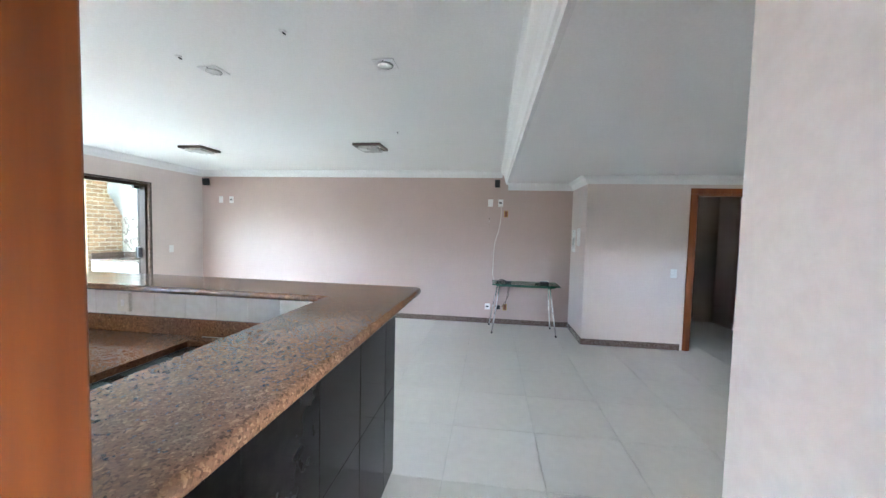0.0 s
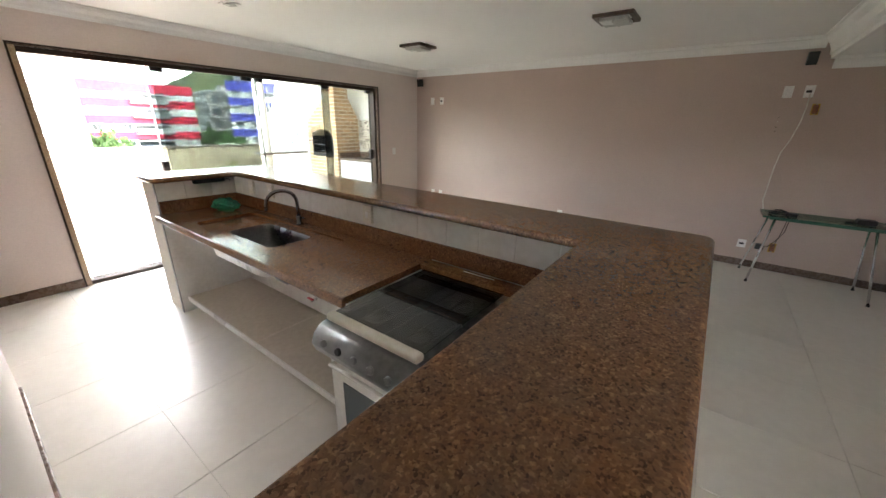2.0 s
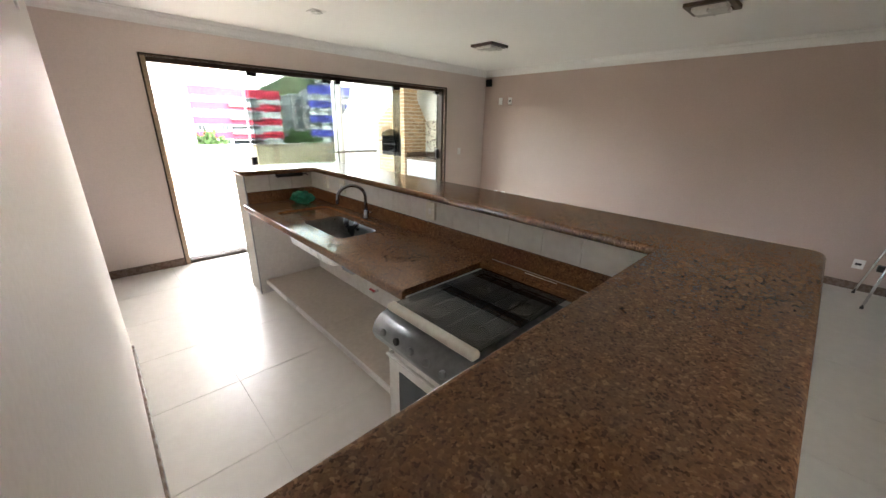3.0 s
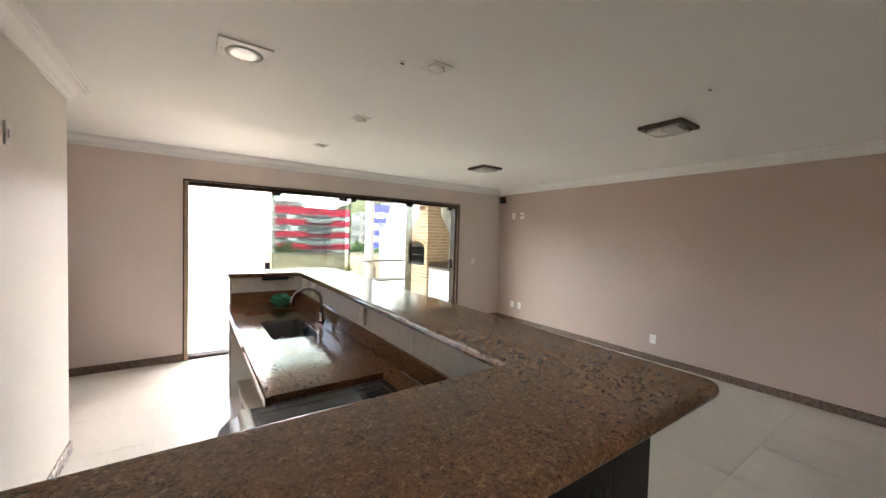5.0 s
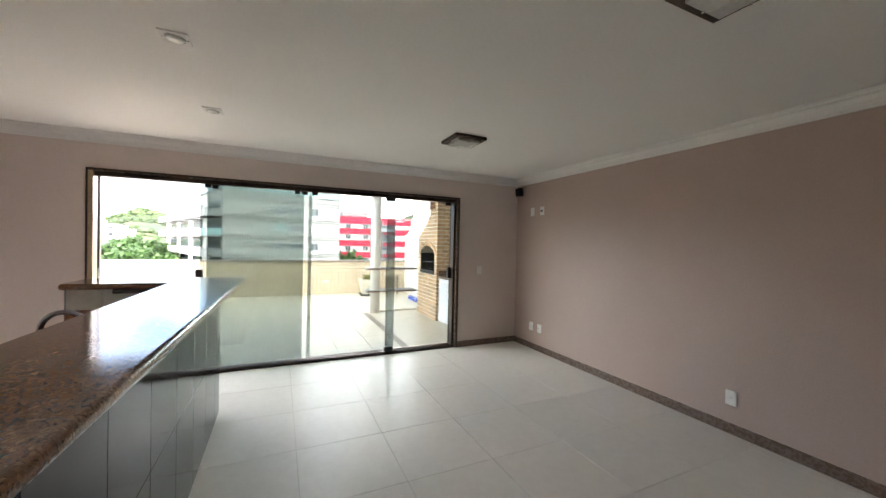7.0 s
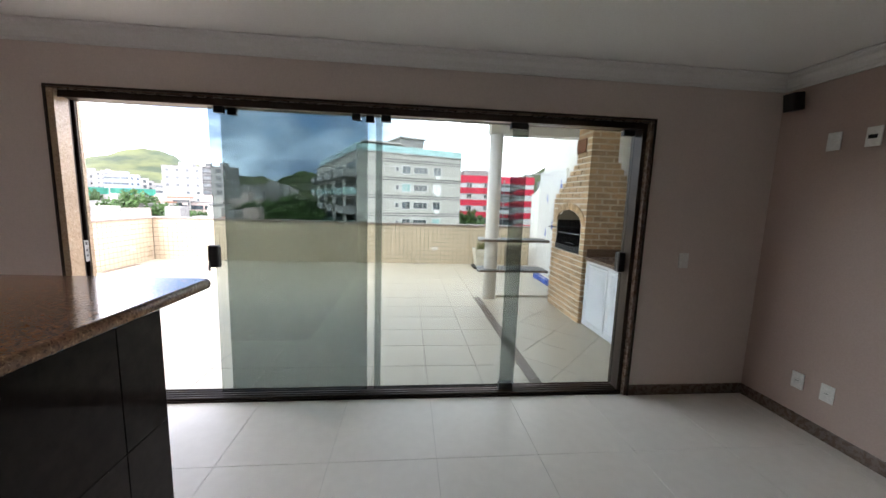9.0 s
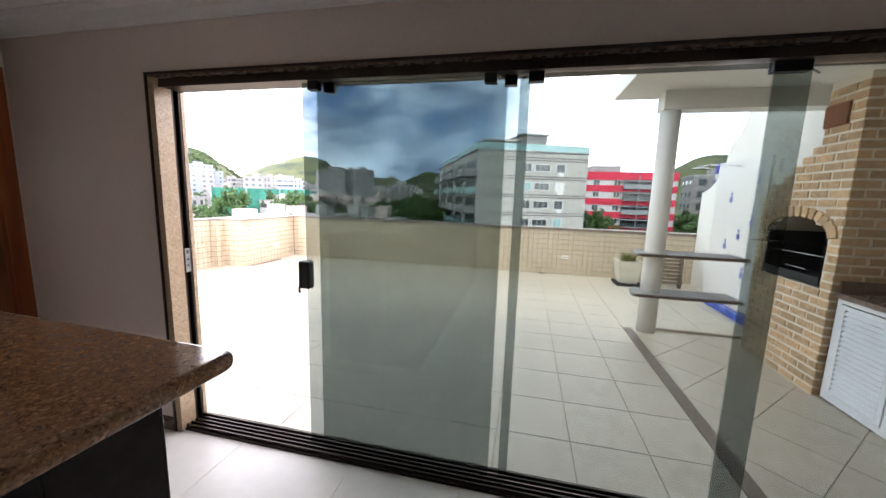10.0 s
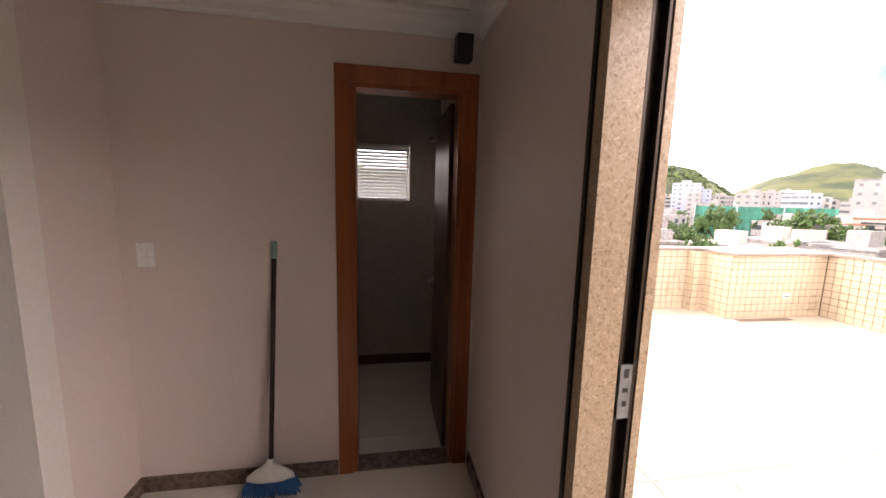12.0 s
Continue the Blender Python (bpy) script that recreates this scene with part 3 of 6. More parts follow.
box(strike, -0.05, 5.138, 1.025, -0.043, 5.172, 1.175)
strike_ob = part("strike_plate", strike, "hob", frame_ob, "steel strike plate with slots")
part("slot", boxes((-0.0432, 5.15, 1.06, -0.0418, 5.162, 1.075), (-0.0432, 5.148, 1.10, -0.0418, 5.163, 1.112), (-0.0432, 5.149, 1.14, -0.0418, 5.162, 1.165)), "black", strike_ob)


def leaf(x0, x1, y, hangers, mid=False):
    pane = part("pane", soft_box(x0, y - 0.004, 0.045, x1, y + 0.004, 2.113, 0.0015, 1), "pane", frame_ob, "smoked tempered glass leaf")
    pane.data.materials.append(M["pane_back"])
    for f in pane.data.polygons:
        f.material_index = 0 if f.normal.y < -0.9 else 1
    pane.visible_shadow = False
    for hx, w in hangers:
        part("hanger", soft_box(hx - w / 2, y - 0.022, 2.072, hx + w / 2, y + 0.022, 2.116, 0.004), "black", pane)
    return pane


leaf_a = leaf(0.828, 1.90, 5.115, ((0.90, 0.06), (1.82, 0.06)))
leaf_b = leaf(0.883, 2.0, 5.165, ((0.965, 0.06), (1.91, 0.06)))
leaf_c = leaf(1.952, 3.075, 5.125, ((2.025, 0.07), (3.0, 0.13)))
leaf_d = leaf(2.965, 3.945, 5.165, ((3.88, 0.09),))
part("corner_clamp", soft_box(2.95, 5.10, 0.018, 3.06, 5.15, 0.085, 0.004), "black", leaf_c)
lock_a = part("lock_case", soft_box(0.788, 5.085, 1.005, 0.858, 5.145, 1.165, 0.012, 3), "black", leaf_a, "black lock case with a key")
part("key", boxes((0.803, 5.07, 1.02, 0.807, 5.086, 1.05), (0.797, 5.073, 0.985, 0.813, 5.076, 1.022)), "steel", lock_a)
part("lock_case", soft_box(3.885, 5.135, 1.0, 3.95, 5.195, 1.165, 0.012, 3), "black", leaf_d, "black lock case")
put(frame_ob)


# ---- wooden doors ----
def door_surround(name, plan, height, label, width=0.08, proud=0.018):
    """Jamb lining and casing. plan: wall face x, side (+1 room to the east), y0, y1, wall thickness."""
    x, side, y0, y1, thick = plan
    ob = tagged(thing(name, (x, y0, 0), label, "door frame"), kind="structure")
    o = x + side * proud
    xa, xb = min(x, o), max(x, o)
    part("casing", soft_box(xa, y0 - width, 0, xb, y0, height, 0.004), "wood", ob)
    part("casing", soft_box(xa, y1, 0, xb, y1 + width, height, 0.004), "wood", ob)
    part("casing", soft_box(xa, y0 - width, height + 0.001, xb, y1 + width, height + width, 0.004), "wood", ob)
    bx = x - side * thick
    xa, xb = min(x + side * 0.003, bx), max(x + side * 0.003, bx)
    part("jamb", boxes((xa, y0 - 0.002, 0, xb, y0 + 0.022, height)), "wood", ob)
    part("jamb", boxes((xa, y1 - 0.022, 0, xb, y1 + 0.002, height)), "wood", ob)
    part("head", boxes((xa, y0 + 0.022, height - 0.022, xb, y1 - 0.022, height + 0.002)), "wood", ob)
    return put(ob)


door_surround("door_2", (RECESS, 1, 4.358, 4.942, 0.12), 2.175, "orange-brown stained wooden frame of the bathroom door", 0.082)
leaf_ob = thing("wooden_door", (-1.33, 4.93, 0), "dark stained flush wooden door standing open into the bathroom", "door")
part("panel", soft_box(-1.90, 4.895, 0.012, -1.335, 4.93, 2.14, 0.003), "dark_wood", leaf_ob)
kn = part("door_handle", tube(bmesh.new(), [(-1.84, 4.895, 1.0), (-1.84, 4.86, 1.0), (-1.845, 4.85, 1.0), (-1.94 + 0.19, 4.85, 1.0)], 0.008), "chrome", leaf_ob, "slim chrome lever handle")
part("rosette", tube(bmesh.new(), [(-1.84, 4.896, 1.0), (-1.84, 4.888, 1.0)], 0.026, 16), "chrome", kn)
for hz in (0.25, 1.1, 1.95):
    part("hinge", boxes((-1.345, 4.93, hz, -1.325, 4.938, hz + 0.09)), "steel", leaf_ob)
put(leaf_ob)
structure("threshold", soft_box(-1.335, 4.38, -0.003, -1.205, 4.92, 0.012, 0.002), "granite_trim", "brown stone threshold under the bathroom door", "threshold")

door_surround("door_3", (4.15, -1, -3.64, -2.95, 0.12), 2.10, "orange-brown stained wooden frame round a dark doorway", 0.075)
entry = tagged(thing("door_4", (WEST, 0.15, 0), "orange-brown stained wooden jamb of the entry doorway", "door frame"), kind="structure")
part("jamb", soft_box(WEST - 0.135, 0.118, 0, WEST + 0.006, 0.154, 2.10, 0.004), "wood", entry)
part("head", soft_box(WEST - 0.135, -0.458, 2.08, WEST + 0.006, 0.117, 2.118, 0.004), "wood", entry)
put(entry)



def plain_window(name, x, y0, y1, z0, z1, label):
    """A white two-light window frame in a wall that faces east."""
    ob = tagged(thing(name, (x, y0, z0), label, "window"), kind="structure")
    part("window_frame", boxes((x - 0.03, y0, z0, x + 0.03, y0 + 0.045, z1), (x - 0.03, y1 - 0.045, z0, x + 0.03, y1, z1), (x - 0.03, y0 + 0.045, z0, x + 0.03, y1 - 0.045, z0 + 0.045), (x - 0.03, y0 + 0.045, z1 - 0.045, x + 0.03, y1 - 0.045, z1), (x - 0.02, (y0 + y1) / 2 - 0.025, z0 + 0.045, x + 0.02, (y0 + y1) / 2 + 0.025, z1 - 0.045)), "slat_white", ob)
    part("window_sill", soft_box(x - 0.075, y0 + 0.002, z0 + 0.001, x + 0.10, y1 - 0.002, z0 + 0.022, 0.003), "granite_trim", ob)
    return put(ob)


# both windows stay out of view, added to brighten lounge and passage
plain_window("window_2", WEST - 0.06, -3.95, -2.95, 1.30, 1.95, "unseen white framed window added to let daylight into the lounge")
plain_window("window_3", -2.44, -0.9, 0.0, 1.30, 1.95, "unseen white framed window added to let daylight into the entry passage")

# bathroom window and blind
win = tagged(thing("window_1", (-2.70, 4.02, 1.58), "small bathroom window behind a white blind", "window"), kind="structure")
part("window_frame", boxes((-2.70, 4.022, 1.582, -2.67, 4.05, 2.078), (-2.70, 4.73, 1.582, -2.67, 4.758, 2.078), (-2.70, 4.05, 1.582, -2.67, 4.73, 1.61), (-2.70, 4.05, 2.05, -2.67, 4.73, 2.078)), "slat_white", win)
put(win)
blind = thing("window_blind", (-2.60, 4.0, 1.56), "white slatted blind lowered over the bathroom window", "blind")
part("head_rail", boxes((-2.62, 4.0, 2.045, -2.58, 4.735, 2.075)), "slat_white", blind)
for k in range(15):
    z = 1.625 + k * 0.029
    part("slat", box(bmesh.new(), -0.0165, 4.005, -0.0008, 0.0165, 4.73, 0.0008, Matrix.Translation((-2.60, 0, z)) @ Matrix.Rotation(radians(52), 4, "Y")), "slat_white", blind)
part("bottom_rail", boxes((-2.614, 4.0, 1.578, -2.586, 4.735, 1.598)), "slat_white", blind)
for cy in (4.16, 4.56):
    part("cord", boxes((-2.5995, cy, 1.598, -2.5975, cy + 0.002, 2.045)), "cord", blind)
put(blind)
shower = thing("bathroom_shower", (-2.62, 4.97, 2.0), "wall shower arm with a small round head", "shower")
part("arm", tube(bmesh.new(), [(-2.62, 4.95, 2.14), (-2.5, 4.95, 2.16), (-2.42, 4.95, 2.12)], 0.008), "chrome", shower)
part("head", lathe(bmesh.new(), -2.42, 4.95, [(0.045, 2.08), (0.045, 2.09), (0.012, 2.12)]), "chrome", shower)
put(shower)


# ---- the granite bar and kitchen counter ----
BAR_Z = 1.172


def rounded_plan(pts, radii, seg=6):
    out = []
    n = len(pts)
    for i, (p, r) in enumerate(zip(pts, radii)):
        p, a, b = Vector(p), Vector(pts[i - 1]), Vector(pts[(i + 1) % n])
        if r == 0:
            out.append((p.x, p.y))
            continue
        da, db = (a - p).normalized(), (b - p).normalized()
        for k in range(seg + 1):
            t = k / seg
            q = (1 - t) ** 2 * (p + da * r) + 2 * t * (1 - t) * p + t * t * (p + db * r)
            out.append((q.x, q.y))
    return out


def slab(poly, z0, z1, r=0.012, seg=3):
    """A worktop with rounded upper and lower rims."""
    pts = [Vector(p) for p in poly]
    n = len(pts)
    turn = sum(a.x * b.y - b.x * a.y for a, b in zip(pts, pts[1:] + pts[:1]))
    inward = []
    for i, p in enumerate(pts):
        d0, d1 = (p - pts[i - 1]).normalized(), (pts[(i + 1) % n] - p).normalized()
        n0, n1 = Vector((-d0.y, d0.x)), Vector((-d1.y, d1.x))
        m = (n0 + n1) / (1 + n0.dot(n1))
        inward.append(m if turn > 0 else -m)
    rims = []
    for c, sgn in ((z0 + r, -1), (z1 - r, 1)):
        steps = [math.pi / 2 * k / seg for k in range(seg + 1)]
        for a in (steps if sgn > 0 else steps[::-1]):
            rims.append((r * (1 - math.cos(a)), c + sgn * r * math.sin(a)))
    bm = bmesh.new()
    rings = [[bm.verts.new((p.x + q.x * o, p.y + q.y * o, z)) for p, q in zip(pts, inward)] for o, z in rims]
    for a, b in zip(rings, rings[1:]):
        for k in range(n):
            bm.faces.new((a[k], a[(k + 1) % n], b[(k + 1) % n], b[k])).smooth = True
    bm.faces.new(rings[0][::-1])
    bm.faces.new(rings[-1])
    bmesh.ops.recalc_face_normals(bm, faces=bm.faces[:])
    return bm


bar_plan = rounded_plan([(-0.69, 0.165), (1.285, 0.155), (1.372, 4.035), (0.262, 4.075), (0.27, 3.64), (0.885, 3.62), (0.84, 0.605), (-0.69, 0.605)], [0, 0.06, 0.05, 0.05, 0.04, 0, 0, 0])
bar = thing("bar_counter", (1.0, 2.0, 0), "raised U-shaped bar, polished brown granite top, dark glossy tiles", "bar counter")
part("bar_top", slab(bar_plan, BAR_Z - 0.042, BAR_Z, 0.018, 4), "granite", bar, "polished speckled brown granite slab")
bar_core = part("bar_wall", prism([(-0.70, 0.31), (1.165, 0.31), (1.165, 3.985), (0.30, 3.985), (0.30, 3.70), (0.905, 3.70), (0.905, 0.565), (-0.70, 0.565)], 0, BAR_Z - 0.042), "grout", bar)
cols = [0.31, 0.56, 0.96, 1.36, 1.76, 2.16, 2.56, 2.96, 3.36, 3.76, 3.985]
for a, b in zip(cols, cols[1:]):
    for z0, z1 in ((0.0, 0.56), (0.56, BAR_Z - 0.045)):
        piece("tile", bar_core, "bar_tile", z1 - z0 - 0.003, b - a - 0.003, 0.008, Matrix.Translation((1.165, (a + b) / 2, (z0 + z1) / 2)) @ Matrix.Rotation(radians(90), 4, "Y"))
xs = [-0.70, -0.235, 0.165, 0.565, 0.965, 1.172]
for a, b in zip(xs, xs[1:]):
    for z0, z1 in ((0.0, 0.56), (0.56, BAR_Z - 0.045)):
        piece("tile", bar_core, "bar_tile", b - a - 0.003, z1 - z0 - 0.003, 0.008, Matrix.Translation(((a + b) / 2, 0.31, (z0 + z1) / 2)) @ Matrix.Rotation(radians(90), 4, "X"))
for a, b in ((0.30, 0.70), (0.70, 1.172)):
    for z0, z1 in ((0.0, 0.56), (0.56, BAR_Z - 0.045)):
        piece("tile", bar_core, "bar_tile", b - a - 0.003, z1 - z0 - 0.003, 0.008, Matrix.Translation(((a + b) / 2, 3.985, (z0 + z1) / 2)) @ Matrix.Rotation(radians(-90), 4, "X"))
ys = [0.565, 0.69, 0.905, 1.11, 1.31, 1.515, 1.72, 1.925, 2.13, 2.335, 2.54, 2.745, 2.95, 3.155, 3.36, 3.565, 3.70]
for a, b in zip(ys, ys[1:]):
    piece("tile", bar_core, "white_tile", 0.168, b - a - 0.002, 0.01, Matrix.Translation((0.905, (a + b) / 2, 1.045)) @ Matrix.Rotation(radians(-90), 4, "Y"))
    piece("tile", bar_core, "white_tile", 0.955, b - a - 0.002, 0.01, Matrix.Translation((0.905, (a + b) / 2, 0.48)) @ Matrix.Rotation(radians(-90), 4, "Y"))
for a, b in ((0.30, 0.50), (0.50, 0.70), (0.70, 0.895)):
    piece("tile", bar_core, "white_tile", b - a - 0.002, 0.168, 0.01, Matrix.Translation(((a + b) / 2, 3.70, 1.045)) @ Matrix.Rotation(radians(90), 4, "X"))
put(bar)

# sink worktop with a cut-out
TOP = 0.885
work = thing("sink_worktop", (0.5, 2.5, 0.84), "polished brown granite worktop with a shallow drip recess and upstand", "worktop")
hole = rounded_plan([(0.43, 2.30), (0.73, 2.30), (0.73, 2.87), (0.43, 2.87)], [0.05] * 4, 5)


def ring_slab(outer, inner, z0, z1):
    """A slab with a hole: both outlines run the same way round, joined by a bridge."""
    bm = bmesh.new()
    for z, flip in ((z1, False), (z0, True)):
        o = [bm.verts.new((x, y, z)) for x, y in outer]
        i = [bm.verts.new((x, y, z)) for x, y in inner]
        eo = [bm.edges.new((o[k], o[(k + 1) % len(o)])) for k in range(len(o))]
        ei = [bm.edges.new((i[k], i[(k + 1) % len(i)])) for k in range(len(i))]
        bmesh.ops.triangle_fill(bm, edges=eo + ei, use_beauty=True)
    bm.verts.ensure_lookup_table()
    n, m = len(outer), len(inner)
    v = bm.verts
    for k in range(n):
        bm.faces.new((v[k], v[(k + 1) % n], v[n + m + (k + 1) % n], v[n + m + k]))
    for k in range(m):
        bm.faces.new((v[n + k], v[n + (k + 1) % m], v[2 * n + m + (k + 1) % m], v[2 * n + m + k]))
    bmesh.ops.recalc_face_normals(bm, faces=bm.faces[:])
    return bm


recess = rounded_plan([(0.36, 2.02), (0.80, 2.02), (0.80, 3.22), (0.36, 3.22)], [0.07] * 4, 5)
part("rim", ring_slab([(0.26, 1.405), (0.893, 1.405), (0.893, 3.688), (0.26, 3.688)], recess, TOP - 0.035, TOP), "granite", work)
part("basin_deck", ring_slab(recess, hole, TOP - 0.034, TOP - 0.015), "granite", work, "sunken granite deck round the basin")
part("front_lip", soft_box(0.252, 1.40, TOP - 0.05, 0.275, 3.688, TOP - 0.002, 0.006), "granite", work)
part("upstand", soft_box(0.876, 0.61, TOP + 0.001, 0.894, 3.688, TOP + 0.10, 0.003), "granite", work)
part("upstand", soft_box(0.30, 3.672, TOP + 0.001, 0.876, 3.689, TOP + 0.10, 0.003), "granite", work)
part("back_strip", soft_box(0.787, 0.61, TOP - 0.035, 0.876, 1.404, TOP, 0.004), "granite", work, "narrow granite strip behind the stove")
put(work)
seal = thing("sealant_bead", (0.85, 1.0, TOP), "old pale sealant bead on the granite strip", "sealant")
part("bead", tube(bmesh.new(), [(0.850, 0.98, TOP + 0.001), (0.847, 1.05, TOP + 0.0015), (0.849, 1.16, TOP + 0.001)], 0.002, 6), "plate", seal)
put(seal)

sink = thing("kitchen_sink", (0.58, 2.585, 0.69), "stainless steel undermount sink basin", "sink")
bowl = bmesh.new()
rings = []
for inset, z in ((0.0, TOP - 0.016), (0.006, TOP - 0.06), (0.012, TOP - 0.15), (0.04, TOP - 0.172)):
    pts = rounded_plan([(0.43 + inset, 2.30 + inset), (0.73 - inset, 2.30 + inset), (0.73 - inset, 2.87 - inset), (0.43 + inset, 2.87 - inset)], [0.05] * 4, 5)
    rings.append([bowl.verts.new((x, y, z)) for x, y in pts])
for a, b in zip(rings, rings[1:]):
    for k in range(len(a)):
        bowl.faces.new((a[k], b[k], b[(k + 1) % len(a)], a[(k + 1) % len(a)])).smooth = True
bowl.faces.new(rings[-1][::-1])
geom = bmesh.ops.solidify(bowl, geom=bowl.faces[:], thickness=-0.0015)
part("bowl", bowl, "steel", sink)
part("drain", lathe(bmesh.new(), 0.58, 2.585, [(0.04, TOP - 0.1718), (0.04, TOP - 0.168), (0.03, TOP - 0.167), (0.012, TOP - 0.169)]), "chrome", sink)
case = bmesh.new()
shell = []
for inset, z in ((-0.014, TOP - 0.036), (-0.012, TOP - 0.10), (-0.004, TOP - 0.165), (0.03, TOP - 0.19)):
    pts = rounded_plan([(0.34 + inset, 2.26 + inset), (0.74 - inset, 2.26 + inset), (0.74 - inset, 2.91 - inset), (0.34 + inset, 2.91 - inset)], [0.06] * 4, 5)
    shell.append([case.verts.new((x, y, z)) for x, y in pts])
for a, b in zip(shell, shell[1:]):
    for k in range(len(a)):
        case.faces.new((a[k], a[(k + 1) % len(a)], b[(k + 1) % len(a)], b[k])).smooth = True
case.faces.new(shell[-1])
part("underside", case, "plate", sink, "white casing under the basin")
put(sink)

tap = thing("kitchen_faucet", (0.835, 2.60, TOP - 0.009), "dark chrome gooseneck kitchen faucet", "faucet")
part("base", lathe(bmesh.new(), 0.825, 2.60, [(0.026, TOP - 0.001), (0.026, TOP + 0.012), (0.019, TOP + 0.02), (0.019, TOP + 0.06), (0.016, TOP + 0.07)]), "dark_chrome", tap)
spout = [(0.825, 2.60, TOP + 0.06), (0.825, 2.60, TOP + 0.17)] + [(0.725 + 0.10 * math.cos(a), 2.60 + 0.06 * (1 - math.cos(a)) / 2, TOP + 0.17 + 0.09 * math.sin(a)) for a in [math.pi * k / 10 for k in range(1, 11)]] + [(0.622, 2.66, TOP + 0.13)]
part("spout", tube(bmesh.new(), spout, [0.012] * (len(spout) - 2) + [0.013, 0.013], 12), "dark_chrome", tap)
part("lever", tube(bmesh.new(), [(0.825, 2.583, TOP + 0.05), (0.825, 2.55, TOP + 0.06), (0.822, 2.52, TOP + 0.062)], [0.006, 0.006, 0.005]), "dark_chrome", tap)
put(tap)

# counter carcass
base = thing("counter_base", (0.6, 2.5, 0), "open white counter base with a low beige shelf", "counter base")
part("end_panel", soft_box(0.30, 3.69, 0, 0.90, 3.712, TOP - 0.036, 0.002), "enamel", base, "white end panel with a grey edge")
part("edge_strip", boxes((0.292, 3.688, 0, 0.2995, 3.715, BAR_Z - 0.045)), "panel_grey", base, "grey edging strip")
part("side_panel", soft_box(0.30, 1.41, 0, 0.89, 1.435, TOP - 0.036, 0.002), "enamel", base)
part("shelf", soft_box(0.36, 1.437, 0.10, 0.894, 2.55, 0.135, 0.003), "laminate", base, "beige shelf board")
part("shelf", soft_box(0.36, 2.553, 0.10, 0.894, 3.688, 0.135, 0.003), "laminate", base, "beige shelf board")
part("shelf_edge", boxes((0.348, 1.437, 0.095, 0.3595, 3.688, 0.137)), "plate", base)
part("plinth", boxes((0.42, 1.437, 0, 0.44, 3.688, 0.099)), "plate", base)
put(base)
drain = thing("drain_pipe", (0.58, 2.6, 0.3), "grey flexible drain hose under the sink", "pipe")
part("hose", tube(bmesh.new(), [(0.58, 2.585, 0.712), (0.58, 2.58, 0.62), (0.585, 2.55, 0.55), (0.62, 2.50, 0.52), (0.68, 2.47, 0.55), (0.76, 2.46, 0.57), (0.893, 2.46, 0.57)], 0.02, 10), "awning", drain)
put(drain)
valve = thing("stop_valve", (0.88, 2.59, 0.25), "small gas stop valve with a red lever", "valve")
part("body", tube(bmesh.new(), [(0.894, 2.59, 0.25), (0.84, 2.59, 0.25)], 0.012), "chrome", valve)
part("lever", soft_box(0.832, 2.56, 0.262, 0.852, 2.63, 0.272, 0.003), "facade_red", valve, "red lever")
put(valve)

rag = thing("green_cloth", (0.74, 3.5, TOP), "crumpled dark green cloth on the worktop", "cloth")
bm = bmesh.new()
bmesh.ops.create_icosphere(bm, subdivisions=4, radius=1.0)
for v in bm.verts:
    k = 1 + 0.35 * noise.noise(v.co * 2.3) + 0.16 * noise.noise(v.co * 6.0)
    v.co = Vector((0.70 + 0.085 * v.co.x * k, 3.47 + 0.13 * v.co.y * k, TOP + max(0.0005, 0.045 + 0.052 * v.co.z * k)))
for f in bm.faces:
    f.smooth = True
part("folds", bm, "cloth", rag)
put(rag)
gadget = thing("under_bar_lamp", (0.68, 3.66, 1.1), "black lamp fixture fixed under the bar top", "lamp")
part("housing", soft_box(0.56, 3.645, 1.098, 0.80, 3.695, 1.129, 0.006), "black", gadget)
part("clip", tube(bmesh.new(), [(0.80, 3.67, 1.115), (0.84, 3.67, 1.113), (0.85, 3.67, 1.10)], 0.005, 8), "black", gadget)
put(gadget)


# ---- stove ----
stove = thing("gas_stove", (0.47, 1.13, 0), "white four-burner gas stove with a closed smoked glass lid", "stove")
Y0, Y1 = 0.885, 1.375
part("body", soft_box(0.165, Y0, 0.05, 0.785, Y1, 0.80, 0.006), "enamel", stove)
part("cooktop", soft_box(0.155, Y0, 0.801, 0.785, Y1, 0.822, 0.006), "hob", stove, "grey steel cooktop")
part("lid", soft_box(0.195, Y0 + 0.004, 0.858, 0.78, Y1 - 0.004, 0.864, 0.002, 1), "lid", stove, "smoked glass lid")
part("lid_bar", soft_box(0.15, Y0, 0.838, 0.194, Y1, 0.872, 0.012, 3), "cream_plastic", stove, "cream front bar of the lid")
panel = bmesh.new()
pv = [(0.158, 0.842), (0.12, 0.832), (0.09, 0.805), (0.078, 0.765), (0.092, 0.728), (0.13, 0.712), (0.164, 0.712), (0.164, 0.80)]
lo = [panel.verts.new((x, Y0 - 0.004, z)) for x, z in pv]
hi = [panel.verts.new((x, Y1 + 0.004, z)) for x, z in pv]
panel.faces.new(lo)
panel.faces.new(hi[::-1])
for k in range(len(pv)):
    panel.faces.new((lo[k], hi[k], hi[(k + 1) % len(pv)], lo[(k + 1) % len(pv)]))
bmesh.ops.recalc_face_normals(panel, faces=panel.faces[:])
for f in panel.faces:
    f.smooth = len(f.verts) == 4
part("control_panel", panel, "panel_grey", stove, "grey smoked control panel")
for k in range(5):
    yk = Y0 + 0.07 + k * 0.0875
    part("knob", tube(bmesh.new(), [(0.088, yk, 0.787), (0.079, yk, 0.79), (0.075, yk, 0.791)], [0.017, 0.016, 0.012], 14), "black" if k == 3 else "panel_grey", stove)
